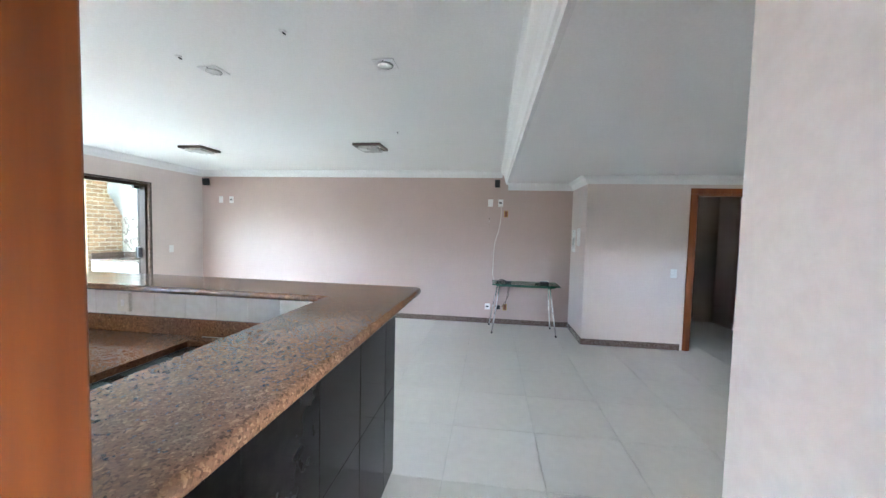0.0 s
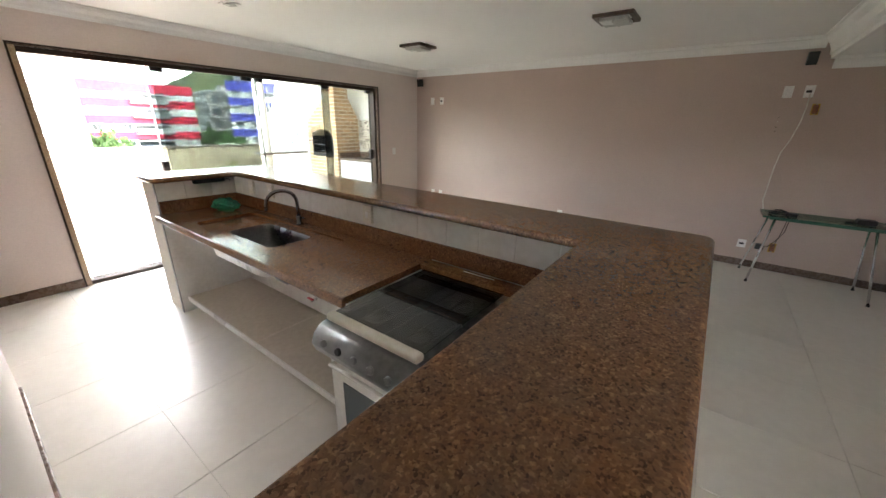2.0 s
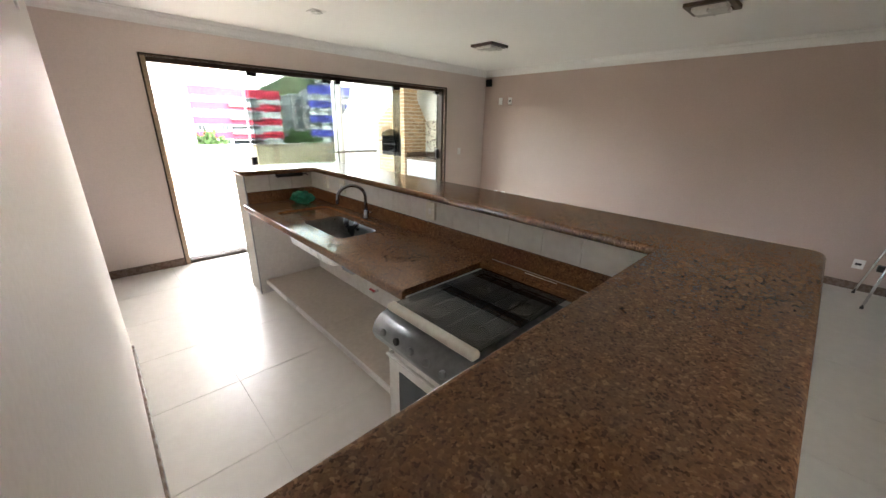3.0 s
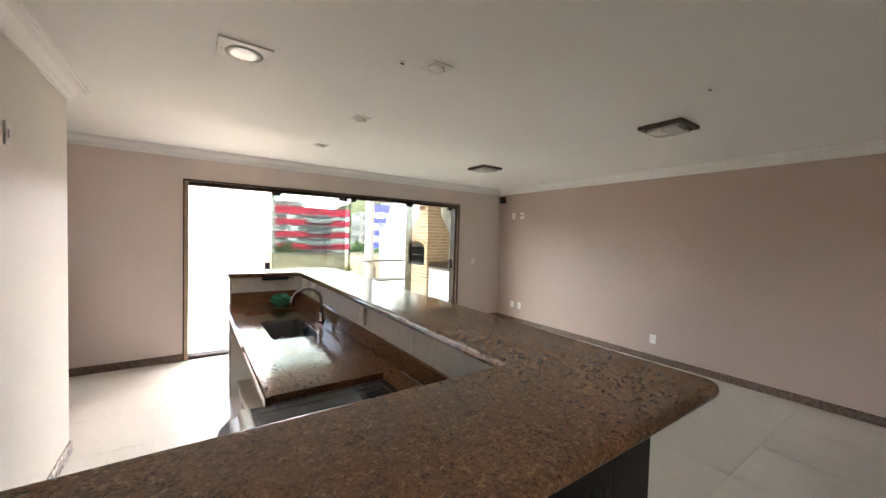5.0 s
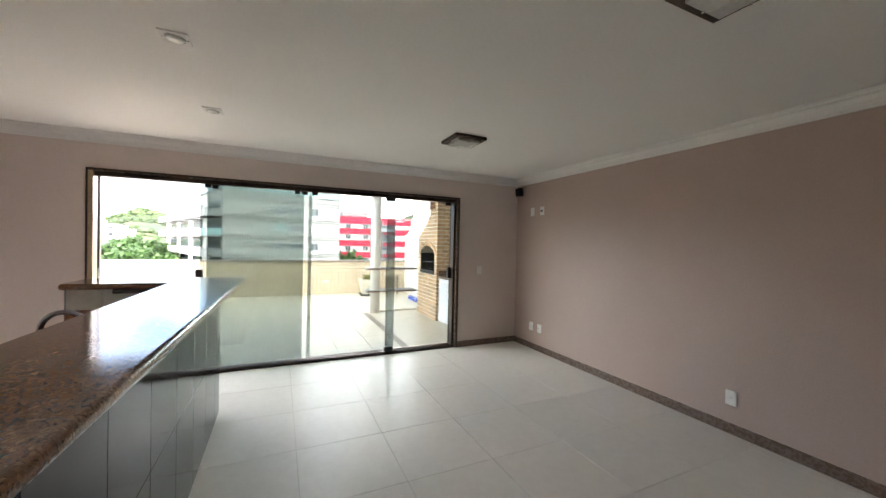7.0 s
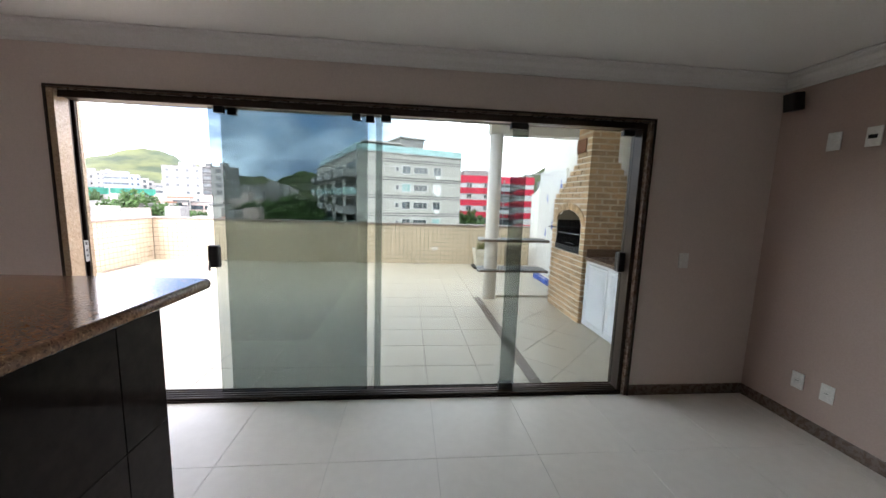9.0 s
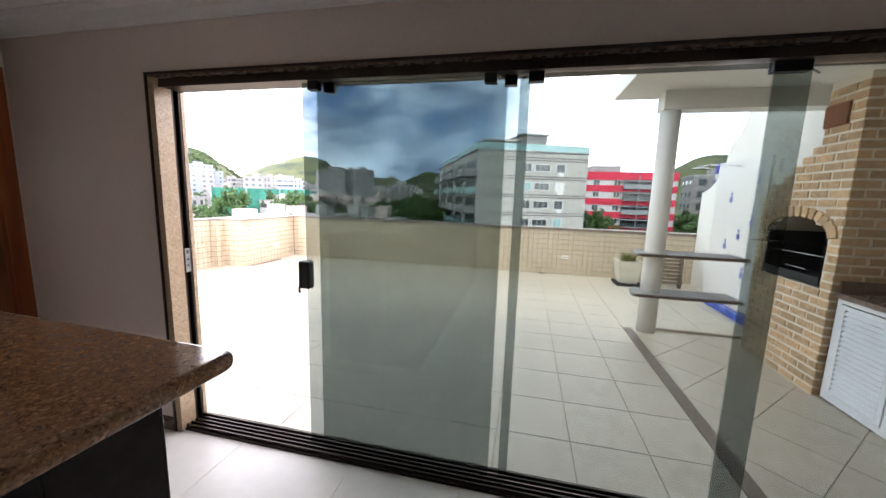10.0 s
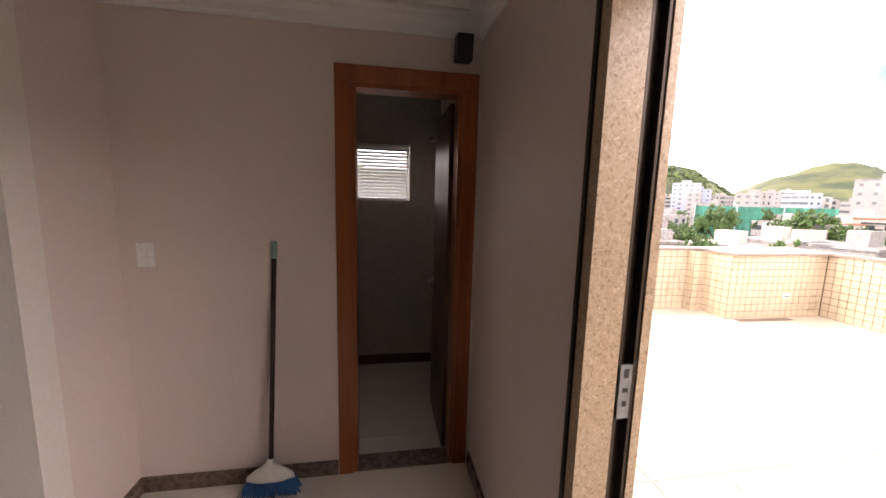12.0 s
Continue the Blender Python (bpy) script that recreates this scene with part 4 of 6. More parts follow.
for bx, by, br in ((0.32, 1.01, 0.036), (0.32, 1.25, 0.045), (0.62, 1.01, 0.045), (0.62, 1.25, 0.036)):
    bn = part("burner", lathe(bmesh.new(), bx, by, [(br + 0.012, 0.8225), (br + 0.01, 0.83), (br, 0.832), (br, 0.84), (br * 0.4, 0.843)], 18), "steel", stove)
    part("burner_cap", lathe(bmesh.new(), bx, by, [(br * 0.8, 0.8405), (br * 0.8, 0.847), (br * 0.3, 0.85)], 18), "iron", bn)
for gy in (1.01, 1.25):
    gr = bmesh.new()
    for dx in (0.22, 0.47, 0.74):
        tube(gr, [(dx, gy - 0.095, 0.826), (dx, gy - 0.09, 0.852), (dx, gy + 0.09, 0.852), (dx, gy + 0.095, 0.826)], 0.004, 6)
    for dy in (-0.085, 0.0, 0.085):
        tube(gr, [(0.22, gy + dy, 0.852), (0.74, gy + dy, 0.852)], 0.004, 6)
    part("grate", gr, "iron", stove, "black wire pan grate")
odoor = part("oven_door", soft_box(0.145, Y0 + 0.012, 0.20, 0.164, Y1 - 0.012, 0.715, 0.005), "enamel", stove)
part("oven_window", soft_box(0.1405, Y0 + 0.09, 0.33, 0.1448, Y1 - 0.09, 0.58, 0.002, 1), "town_glass", odoor, "dark oven window")
part("handle", tube(bmesh.new(), [(0.145, Y0 + 0.05, 0.66), (0.115, Y0 + 0.05, 0.665), (0.115, Y1 - 0.05, 0.665), (0.145, Y1 - 0.05, 0.66)], 0.008), "enamel", odoor)
part("drawer", soft_box(0.15, Y0 + 0.012, 0.06, 0.164, Y1 - 0.012, 0.19, 0.004), "enamel", stove)
for fx in (0.2, 0.74):
    for fy in (Y0 + 0.04, Y1 - 0.04):
        part("foot", lathe(bmesh.new(), fx, fy, [(0.016, 0.0), (0.016, 0.051)], 10), "black", stove)
put(stove)


# ---- wall fittings ----
def wall_plate(place, normal, kind, label, w=0.08, h=0.12, name="wall_socket", tone="plate", depth=0.009):
    """A switch or socket plate; built facing +x at the origin and turned to its wall."""
    ob = thing(name, (0, 0, 0), label, "socket" if "socket" in name else "switch", "wall plates")
    part("plate", soft_box(0.0005, -w / 2, -h / 2, depth, w / 2, h / 2, 0.003), tone, ob)
    if kind == "switch":
        part("rocker", soft_box(depth - 0.0002, -0.012, -0.02, depth + 0.004, 0.012, 0.02, 0.002, 1), "plate", ob)
    elif kind == "dark":
        part("insert", soft_box(depth - 0.0002, -0.026, -0.012, depth + 0.0035, 0.02, 0.012, 0.002, 1), "black", ob)
    else:
        part("insert", soft_box(depth - 0.0002, -0.022, -0.014, depth + 0.002, 0.022, 0.014, 0.002, 1), "plate", ob)
        for dy in (-0.01, 0.0, 0.01):
            part("pin_hole", tube(bmesh.new(), [(depth + 0.0015, dy, 0), (depth + 0.0026, dy, 0)], 0.0028, 8), "black", ob)
    put(ob)
    ob.matrix_basis = Matrix.Translation(place) @ Matrix.Rotation(math.atan2(normal[1], normal[0]), 4, "Z")
    return ob


PLATE = "white plastic wall socket plate on the mauve wall"
for py, pz, kind in ((4.655, 2.008, "switch"), (4.445, 2.008, "dark"), (4.625, 0.325, "socket"), (4.44, 0.325, "socket"), (2.05, 0.293, "socket"), (-0.257, 2.014, "switch"), (-0.425, 2.014, "dark")):
    wall_plate((EAST, py, pz), (-1, 0), kind, PLATE)
wall_plate((EAST, -0.257, 0.283), (-1, 0), "dark", "cream plastic socket plate near the floor by the table", 0.085, 0.1)
wall_plate((4.363, NORTH, 1.124), (0, -1), "switch", "white light switch plate beside the glass door", name="light_switch")
wall_plate((RECESS, 3.367, 1.288), (1, 0), "switch", "white light switch plate on the pale wall", name="light_switch")
wall_plate((0.895, 1.914, 1.062), (-1, 0), "switch", "cream socket plate on the white wall tiles", 0.078, 0.112, tone="cream_plastic", depth=0.022)
wall_plate((0.895, 3.057, 1.07), (-1, 0), "socket", "cream socket plate on the white wall tiles", 0.078, 0.112, tone="cream_plastic", depth=0.022)
wall_plate((0.895, 3.36, 1.07), (-1, 0), "socket", "cream socket plate on the white wall tiles", 0.078, 0.112, tone="cream_plastic", depth=0.022)
wall_plate((WEST, 2.29, 1.99), (1, 0), "switch", "white plate high on the cream wall", 0.075, 0.11, "light_switch")
wall_plate((4.15, -2.72, 1.04), (-1, 0), "switch", "white light switch plate beside the dark doorway", name="light_switch")


def junction(place, label):
    ob = thing("junction_box", place, label, "junction box")
    x, y, z = place
    part("box", soft_box(x - 0.004, y - 0.032, z - 0.055, x - 0.0005, y + 0.032, z + 0.055, 0.001, 1), "yellow", ob)
    part("recess", soft_box(x - 0.0055, y - 0.024, z - 0.046, x - 0.0042, y + 0.024, z + 0.046, 0.0005, 1), "terracotta", ob)
    for dz in (-0.048, 0.048):
        part("screw_lug", boxes((x - 0.008, y - 0.006, z + dz - 0.004, x - 0.0055, y + 0.006, z + dz + 0.004)), "steel", ob)
    return put(ob)


junction((EAST, -0.516, 1.836), "open yellow junction box in the mauve wall")
junction((EAST, -0.545, 0.283), "open yellow junction box near the floor")
plug = thing("power_adapter", (EAST - 0.03, -0.42, 0.283), "black power adapter plugged in near the floor", "adapter")
part("case", soft_box(EAST - 0.055, -0.465, 0.25, EAST - 0.0005, -0.385, 0.315, 0.006), "black", plug)
put(plug)
holes = thing("bracket_screws", (EAST, -0.245, 1.68), "row of small screw holes in the mauve wall", "screws")
for dz in (1.61, 1.65, 1.71, 1.755):
    part("screw", tube(bmesh.new(), [(EAST - 0.0005, -0.245, dz), (EAST - 0.003, -0.245, dz)], 0.005, 8), "black" if dz != 1.71 else "plate", holes)
put(holes)
cable = thing("hanging_cable", (EAST, -0.4, 1.3), "thin pale cable hanging down the mauve wall", "cable")
part("cord", tube(bmesh.new(), [(EAST - 0.012, -0.435, 1.99), (EAST - 0.02, -0.44, 1.86), (EAST - 0.02, -0.43, 1.70), (EAST - 0.02, -0.395, 1.52), (EAST - 0.02, -0.35, 1.38), (EAST - 0.02, -0.335, 1.22), (EAST - 0.025, -0.33, 1.0), (EAST - 0.04, -0.325, 0.84), (EAST - 0.06, -0.35, 0.742)], 0.006, 8), "cord", cable)
put(cable)
panels = thing("electrical_panel", (4.70, -1.57, 1.45), "pair of white panel covers on the projecting wall", "electrical panel")
for px, pw, za, zb in ((4.50, 0.15, 1.36, 1.62), (4.80, 0.17, 1.26, 1.60)):
    cover_ob = part("cover", soft_box(px - pw / 2, -1.569, za, px + pw / 2, -1.552, zb, 0.004), "plate", panels)
    part("catch", boxes((px - 0.012, -1.552, zb - 0.03, px + 0.012, -1.5505, zb - 0.02)), "black", cover_ob)
put(panels)


def speaker(place, turn, label):
    ob = thing("wall_speaker", (0, 0, 0), label, "speaker", "satellite speakers")
    tilt = Matrix.Rotation(radians(8), 4, "Y")
    bm = soft_box(0.03, -0.042, -0.062, 0.115, 0.042, 0.062, 0.006)
    bmesh.ops.transform(bm, matrix=tilt, verts=bm.verts[:])
    part("cabinet", bm, "black", ob)
    bm = soft_box(0.1155, -0.037, -0.057, 0.119, 0.037, 0.057, 0.002, 1)
    bmesh.ops.transform(bm, matrix=tilt, verts=bm.verts[:])
    part("grille", bm, "rubber", ob)
    part("bracket", tube(bmesh.new(), [(0.0005, 0, 0), (0.034, 0, 0)], 0.012), "black", ob)
    put(ob)
    ob.matrix_basis = Matrix.Translation(place) @ Matrix.Rotation(radians(turn), 4, "Z")
    return ob


speaker((EAST, 4.90, 2.33), 180, "small black satellite speaker bracketed high on the mauve wall")
speaker((EAST, -0.36, 2.335), 180, "small black satellite speaker under the ceiling step")
speaker((RECESS, 4.92, 2.365), 0, "small black satellite speaker above the bathroom door")


# ---- ceiling lights ----
def square_lamp(x, y):
    ob = thing("ceiling_lamp", (x, y, CEIL), "square flush ceiling lamp, dark wooden frame with frosted glass", "ceiling lamp", "square ceiling lamps")
    s = 0.165
    for a in ((x - s, y - s, x + s, y - s + 0.04), (x - s, y + s - 0.04, x + s, y + s), (x - s, y - s + 0.04, x - s + 0.04, y + s - 0.04), (x + s - 0.04, y - s + 0.04, x + s, y + s - 0.04)):
        part("frame", soft_box(a[0], a[1], CEIL - 0.03, a[2], a[3], CEIL - 0.0005, 0.003), "lamp_wood", ob)
    sh = part("shade", soft_box(x - 0.115, y - 0.115, CEIL - 0.055, x + 0.115, y + 0.115, CEIL - 0.028, 0.004), "frosted", ob, "frosted white glass panel")
    for dx, dy in ((0, 0.112), (0, -0.112), (0.112, 0), (-0.112, 0)):
        part("clip", lathe(bmesh.new(), x + dx, y + dy, [(0.006, CEIL - 0.06), (0.007, CEIL - 0.054)], 8), "chrome", sh)
    return put(ob)


square_lamp(3.19, 1.18)
square_lamp(3.25, 3.50)
square_lamp(2.1, -2.2)


def downlight(x, y, s=0.065, drop=0.008):
    ob = thing("downlight", (x, y, CEIL), "square white downlight with a round frosted glass", "downlight", "ceiling downlights")
    part("plate", soft_box(x - s, y - s, CEIL - 0.008, x + s, y + s, CEIL - 0.0005, 0.002), "trim", ob)
    part("glass", lathe(bmesh.new(), x, y, [(s * 0.72, CEIL - 0.0085), (s * 0.72, CEIL - 0.010 - drop * 0.4), (s * 0.5, CEIL - 0.010 - drop), (s * 0.1, CEIL - 0.011 - drop)], 24), "frosted", ob)
    for dx in (-1, 1):
        part("screw", lathe(bmesh.new(), x + dx * s * 0.85, y, [(0.004, CEIL - 0.010), (0.004, CEIL - 0.0075)], 8), "steel", ob)
    return put(ob)


for dy in (0.38, 1.51, 2.64, 3.77):
    downlight(1.13, dy)
downlight(0.225, 2.01, 0.125, 0.002)


def stub(x, y):
    ob = thing("ceiling_hook", (x, y, CEIL), "small round ceiling plate with a loose wire end", "ceiling fitting", "ceiling stubs")
    part("disc", lathe(bmesh.new(), x, y, [(0.016, CEIL - 0.005), (0.02, CEIL - 0.0005)], 14), "trim", ob)
    part("wire", tube(bmesh.new(), [(x, y, CEIL - 0.005), (x + 0.004, y - 0.006, CEIL - 0.012), (x + 0.015, y - 0.008, CEIL - 0.011)], 0.0035, 6), "black", ob)
    return put(ob)


for sx, sy in ((0.94, 1.58), (0.74, 0.80), (2.60, 0.70)):
    stub(sx, sy)


# ---- glass side table ----
table = thing("glass_side_table", (4.72, -0.80, 0), "folding glass side table with splayed chrome legs against the mauve wall", "table")
part("tabletop", soft_box(4.565, -1.34, 0.722, 4.985, -0.33, 0.734, 0.003, 1), "table_glass", table, "clear green glass top")
part("top_edge", boxes((4.560, -1.345, 0.716, 4.5645, -0.325, 0.735), (4.985, -1.345, 0.716, 4.99, -0.325, 0.735), (4.5645, -0.33, 0.716, 4.985, -0.3255, 0.735), (4.5645, -1.3445, 0.716, 4.985, -1.34, 0.735)), "table_edge", table)
part("rail", boxes((4.62, -1.28, 0.69, 4.645, -0.39, 0.7205), (4.92, -1.28, 0.69, 4.945, -0.39, 0.7205), (4.645, -0.42, 0.69, 4.92, -0.39, 0.7205), (4.645, -1.28, 0.69, 4.92, -1.25, 0.7205)), "table_edge", table, "pale green apron rail")
for lx, ly, fx, fy in ((4.63, -0.44, 4.43, -0.335), (4.935, -0.42, 4.90, -0.29), (4.63, -1.20, 4.40, -1.275), (4.935, -1.22, 4.86, -1.26)):
    lg = part("leg", tube(bmesh.new(), [(lx, ly, 0.70), (fx, fy, 0.012)], 0.011, 12), "chrome", table)
    part("foot", tube(bmesh.new(), [(fx, fy, 0.02), (fx - 0.001, fy, 0.0)], 0.014, 10), "rubber", lg)
put(table)
gear = thing("black_camera_mount", (4.72, -0.47, 0.734), "black bracket and coiled cord lying on the glass table", "bracket")
part("arm", tube(bmesh.new(), [(4.66, -0.46, 0.80), (4.70, -0.52, 0.775), (4.74, -0.58, 0.75)], 0.008, 8), "black", gear)
part("cord", tube(bmesh.new(), [(4.74 + 0.05 * math.cos(a) * (1 - a / 40), -0.47 + 0.09 * math.sin(a) * (1 - a / 30), 0.741 + 0.003 * a) for a in [0.5 * k for k in range(28)]], 0.006, 6), "rubber", gear)
part("base", soft_box(4.70, -0.62, 0.7345, 4.78, -0.52, 0.765, 0.006), "black", gear)
put(gear)
bag = thing("black_device", (4.74, -1.14, 0.734), "small black device with a strap on the glass table", "device")
part("case", soft_box(4.69, -1.20, 0.7345, 4.80, -1.06, 0.785, 0.014, 3), "black", bag)
part("strap", tube(bmesh.new(), [(4.70, -1.06, 0.745), (4.68, -1.02, 0.742), (4.70, -0.98, 0.741), (4.74, -0.99, 0.741), (4.76, -1.06, 0.745)], 0.006, 6), "rubber", bag)
put(bag)
wires = thing("loose_wires", (EAST - 0.03, -0.5, 0.3), "loose black wires from the table down to the wall box", "cable")
part("cord", tube(bmesh.new(), [(4.82, -0.52, 0.736), (4.93, -0.62, 0.738), (5.0, -0.60, 0.70), (5.01, -0.585, 0.55), (5.0, -0.57, 0.42), (5.0, -0.50, 0.30), (4.98, -0.46, 0.29)], 0.004, 6), "rubber", wires)
part("cord", tube(bmesh.new(), [(EAST - 0.006, -0.545, 0.30), (4.99, -0.56, 0.40), (4.985, -0.60, 0.50), (4.995, -0.61, 0.66), (4.97, -0.60, 0.712)], 0.004, 6), "rubber", wires)
put(wires)

# ---- broom ----
broom = thing("broom", (-1.11, 3.93, 0), "broom with blue bristles and a dark stick leaning on the wall", "broom")
part("stick", tube(bmesh.new(), [(-1.115, 3.93, 0.14), (-1.193, 3.965, 1.28)], 0.0125, 12), "handle", broom)
part("grip", tube(bmesh.new(), [(-1.1925, 3.965, 1.272), (-1.196, 3.9665, 1.355), (-1.1962, 3.967, 1.36)], [0.0145, 0.0145, 0.010], 12), "mint", broom)
cap = bmesh.new()
rows = []
for z, hw, hd in ((0.085, 0.125, 0.030), (0.11, 0.118, 0.030), (0.135, 0.085, 0.026), (0.155, 0.045, 0.021), (0.175, 0.02, 0.018), (0.20, 0.016, 0.016)):
    rows.append([cap.verts.new((-1.108 - 0.05 * (z - 0.085) + hd * math.cos(a), 3.93 + hw * math.sin(a), z)) for a in [2 * math.pi * k / 20 for k in range(20)]])
for a, b in zip(rows, rows[1:]):
    for k in range(20):
        cap.faces.new((a[k], a[(k + 1) % 20], b[(k + 1) % 20], b[k])).smooth = True
cap.faces.new(rows[0][::-1])
cap.faces.new(rows[-1])
part("cap", cap, "broom_cap", broom, "white plastic cap")
bm = bmesh.new()
rng = random.Random(4)
for k in range(420):
    u, w = rng.uniform(-1, 1), rng.uniform(-1, 1)
    top = Vector((-1.108 + 0.022 * w, 3.93 + 0.115 * u, 0.09))
    low = Vector((-1.105 + 0.04 * w + rng.uniform(-0.006, 0.006), 3.93 + 0.15 * u + rng.uniform(-0.008, 0.008), rng.uniform(0.0, 0.012)))
    tube(bm, [top, low], [0.0035, 0.002], 4, False)
part("bristles", bm, "brush", broom, "blue bristles")
put(broom)


# ---- terrace ----
terrace = structure("terrace_floor", boxes((-6.2, 5.24, -0.2, 8.2, 11.4, -0.006)), "terrace_grout", "cream terrace tiles with dark joints", "terrace floor")
structure("drain_strip", boxes((3.27, 5.24, -0.006, 3.37, 8.0, 0.003)), "drain", "dark drain strip across the terrace", "drain")
PAR_Y, PAR_H = 11.05, 0.93
structure("gutter_strip", boxes((-3.47, 9.5, -0.002, -3.36, 10.42, 0.004)), "drain", "dark gutter strip beside the parapet", "drain")
for gx in (1.08, 2.42, -1.9):
    g_ob = thing("floor_drain", (gx, 10.98, 0), "small dark floor drain at the foot of the parapet", "drain", "floor drains")
    part("grate", soft_box(gx - 0.06, 10.95, 0.0, gx + 0.06, 11.03, 0.012, 0.003, 1), "iron", g_ob)
    part("rim", boxes((gx - 0.075, 10.935, 0.0, gx + 0.075, 10.949, 0.006)), "drain", g_ob)
    put(g_ob)
parapet = structure("parapet_wall", boxes((-3.55, PAR_Y + 0.012, -0.2, 5.75, 11.22, PAR_H), (5.512, 9.3, -0.2, 5.7, PAR_Y + 0.012, PAR_H), (-4.2, 9.412, -0.2, -3.512, 11.22, PAR_H), (-4.25, 5.24, -0.2, -4.062, 9.412, PAR_H), (-4.06, 9.2, -0.2, -3.93, 9.41, PAR_H)), "parapet_joint", "terrace parapet clad in small cream tiles", "parapet")
structure("parapet_cap", boxes((-3.45, PAR_Y - 0.03, PAR_H + 0.001, 5.78, 11.26, PAR_H + 0.035), (5.47, 9.28, PAR_H + 0.001, 5.74, PAR_Y - 0.03, PAR_H + 0.035), (-4.24, 9.37, PAR_H + 0.001, -3.451, 11.26, PAR_H + 0.035), (-4.29, 5.24, PAR_H + 0.001, -4.02, 9.369, PAR_H + 0.035)), "cap_stone", "dark stone coping on the parapet", "coping")


def tile_field(parent, origin, along, normal_turn, length, height, pick):
    """Small wall tiles in rows; those picked are pieces, the rest one joined mesh."""
    verts, faces = [], []
    turn = Matrix.Rotation(normal_turn, 4, "Z") @ Matrix.Rotation(radians(90), 4, "X")
    n, rows_n = int(length / 0.10), int(height / 0.1033)
    w, h, t = length / n, height / rows_n, 0.007
    for i in range(n):
        for j in range(rows_n):
            c = Vector(origin) + Vector(along) * (w * (i + 0.5)) + Vector((0, 0, h * (j + 0.5)))
            m = Matrix.Translation(c) @ turn
            if pick(c):
                piece("tile", parent, "parapet_tile", w - 0.008, h - 0.008, t, m, 0.0012)
                continue
            a, b, k = (w - 0.008) / 2, (h - 0.008) / 2, len(verts)
            verts += [m @ Vector(p) for p in ((-a, -b, 0), (a, -b, 0), (a, b, 0), (-a, b, 0), (-a, -b, t), (a, -b, t), (a, b, t), (-a, b, t))]
            faces += [tuple(k + q for q in f) for f in ((4, 5, 6, 7), (0, 1, 5, 4), (1, 2, 6, 5), (2, 3, 7, 6), (3, 0, 4, 7))]
    if verts:
        me = bpy.data.meshes.new("tiles")
        me.from_pydata([tuple(v) for v in verts], [], faces)
        me.materials.append(M["parapet_tile"])
        ob = new("tiles", me)
        ob.parent = parent
        tagged(ob, kind="stuff")


def lamp_box(x, y, z, turn):
    ob = thing("parapet_light", (0, 0, 0), "small recessed white step light in the parapet", "step light", "parapet lights")
    part("frame", soft_box(-0.065, -0.012, -0.035, 0.065, -0.0005, 0.035, 0.003), "plate", ob)
    part("louvre", boxes((-0.045, -0.0135, -0.016, 0.045, -0.0122, 0.004)), "groove", ob)
    put(ob)
    ob.matrix_basis = Matrix.Translation((x, y, z)) @ Matrix.Rotation(radians(turn), 4, "Z")


for lx in (-1.50, 0.67, 2.85):
    lamp_box(lx, PAR_Y + 0.004, 0.365, 0)
lamp_box(-3.505, 10.40, 0.33, 90)

planter = thing("planter_pot", (3.92, 10.55, 0), "square tapered cream planter with dry grass on a dark tray", "planter")
part("tray", soft_box(3.72, 10.33, 0.0, 4.16, 10.77, 0.05, 0.006), "rubber", planter)
bm = bmesh.new()
lo = [bm.verts.new((3.93 + a * 0.145, 10.55 + b * 0.145, 0.051)) for a, b in ((-1, -1), (1, -1), (1, 1), (-1, 1))]
hi = [bm.verts.new((3.93 + a * 0.215, 10.55 + b * 0.215, 0.46)) for a, b in ((-1, -1), (1, -1), (1, 1), (-1, 1))]
inn = [bm.verts.new((3.93 + a * 0.185, 10.55 + b * 0.185, 0.46)) for a, b in ((-1, -1), (1, -1), (1, 1), (-1, 1))]
dep = [bm.verts.new((3.93 + a * 0.175, 10.55 + b * 0.175, 0.41)) for a, b in ((-1, -1), (1, -1), (1, 1), (-1, 1))]
bm.faces.new(lo[::-1])
bm.faces.new(dep)
for a, b in ((lo, hi), (hi, inn), (inn, dep)):
    for k in range(4):
        bm.faces.new((a[k], a[(k + 1) % 4], b[(k + 1) % 4], b[k]))
part("pot", bm, "planter", planter)
part("soil", boxes((3.76, 10.38, 0.40, 4.10, 10.72, 0.42)), "soil", planter)
bm = bmesh.new()
rng = random.Random(7)
for k in range(150):
    a, r = rng.uniform(0, 6.28), rng.uniform(0, 0.14)
    bx, by, s = 3.93 + r * math.cos(a), 10.55 + r * math.sin(a), rng.uniform(0.5, 1.0)
    lean = Vector((math.cos(a), math.sin(a), 0)) * rng.uniform(0.02, 0.12)
    p = Vector((bx, by, 0.415))
    side = Vector((-math.sin(a), math.cos(a), 0)) * 0.005
    q, e = p + lean * 0.4 + Vector((0, 0, 0.14 * s)), p + lean + Vector((0, 0, 0.24 * s))
    vs = [bm.verts.new(v) for v in (p - side, p + side, q + side * 0.8, q - side * 0.8)]
    bm.faces.new(vs)
    bm.faces.new((vs[3], vs[2], bm.verts.new(e)))
part("grass", bm, "dry_leaf", planter, "tuft of dry grass")
put(planter)

crate = thing("wooden_crate", (4.64, 10.65, 0), "weathered slatted wooden crate against the parapet", "crate")
for k in range(7):
    z = 0.08 + 0.066 * k
    part("slat", soft_box(4.46 - 0.004 * k, 10.46 + 0.012 * k, z, 4.84 - 0.004 * k, 10.475 + 0.012 * k, z + 0.05, 0.003, 1), "crate", crate)
for xx in (4.465, 4.80):
    part("post", soft_box(xx, 10.48, 0, xx + 0.03, 10.60, 0.56, 0.003, 1), "crate", crate)
put(crate)

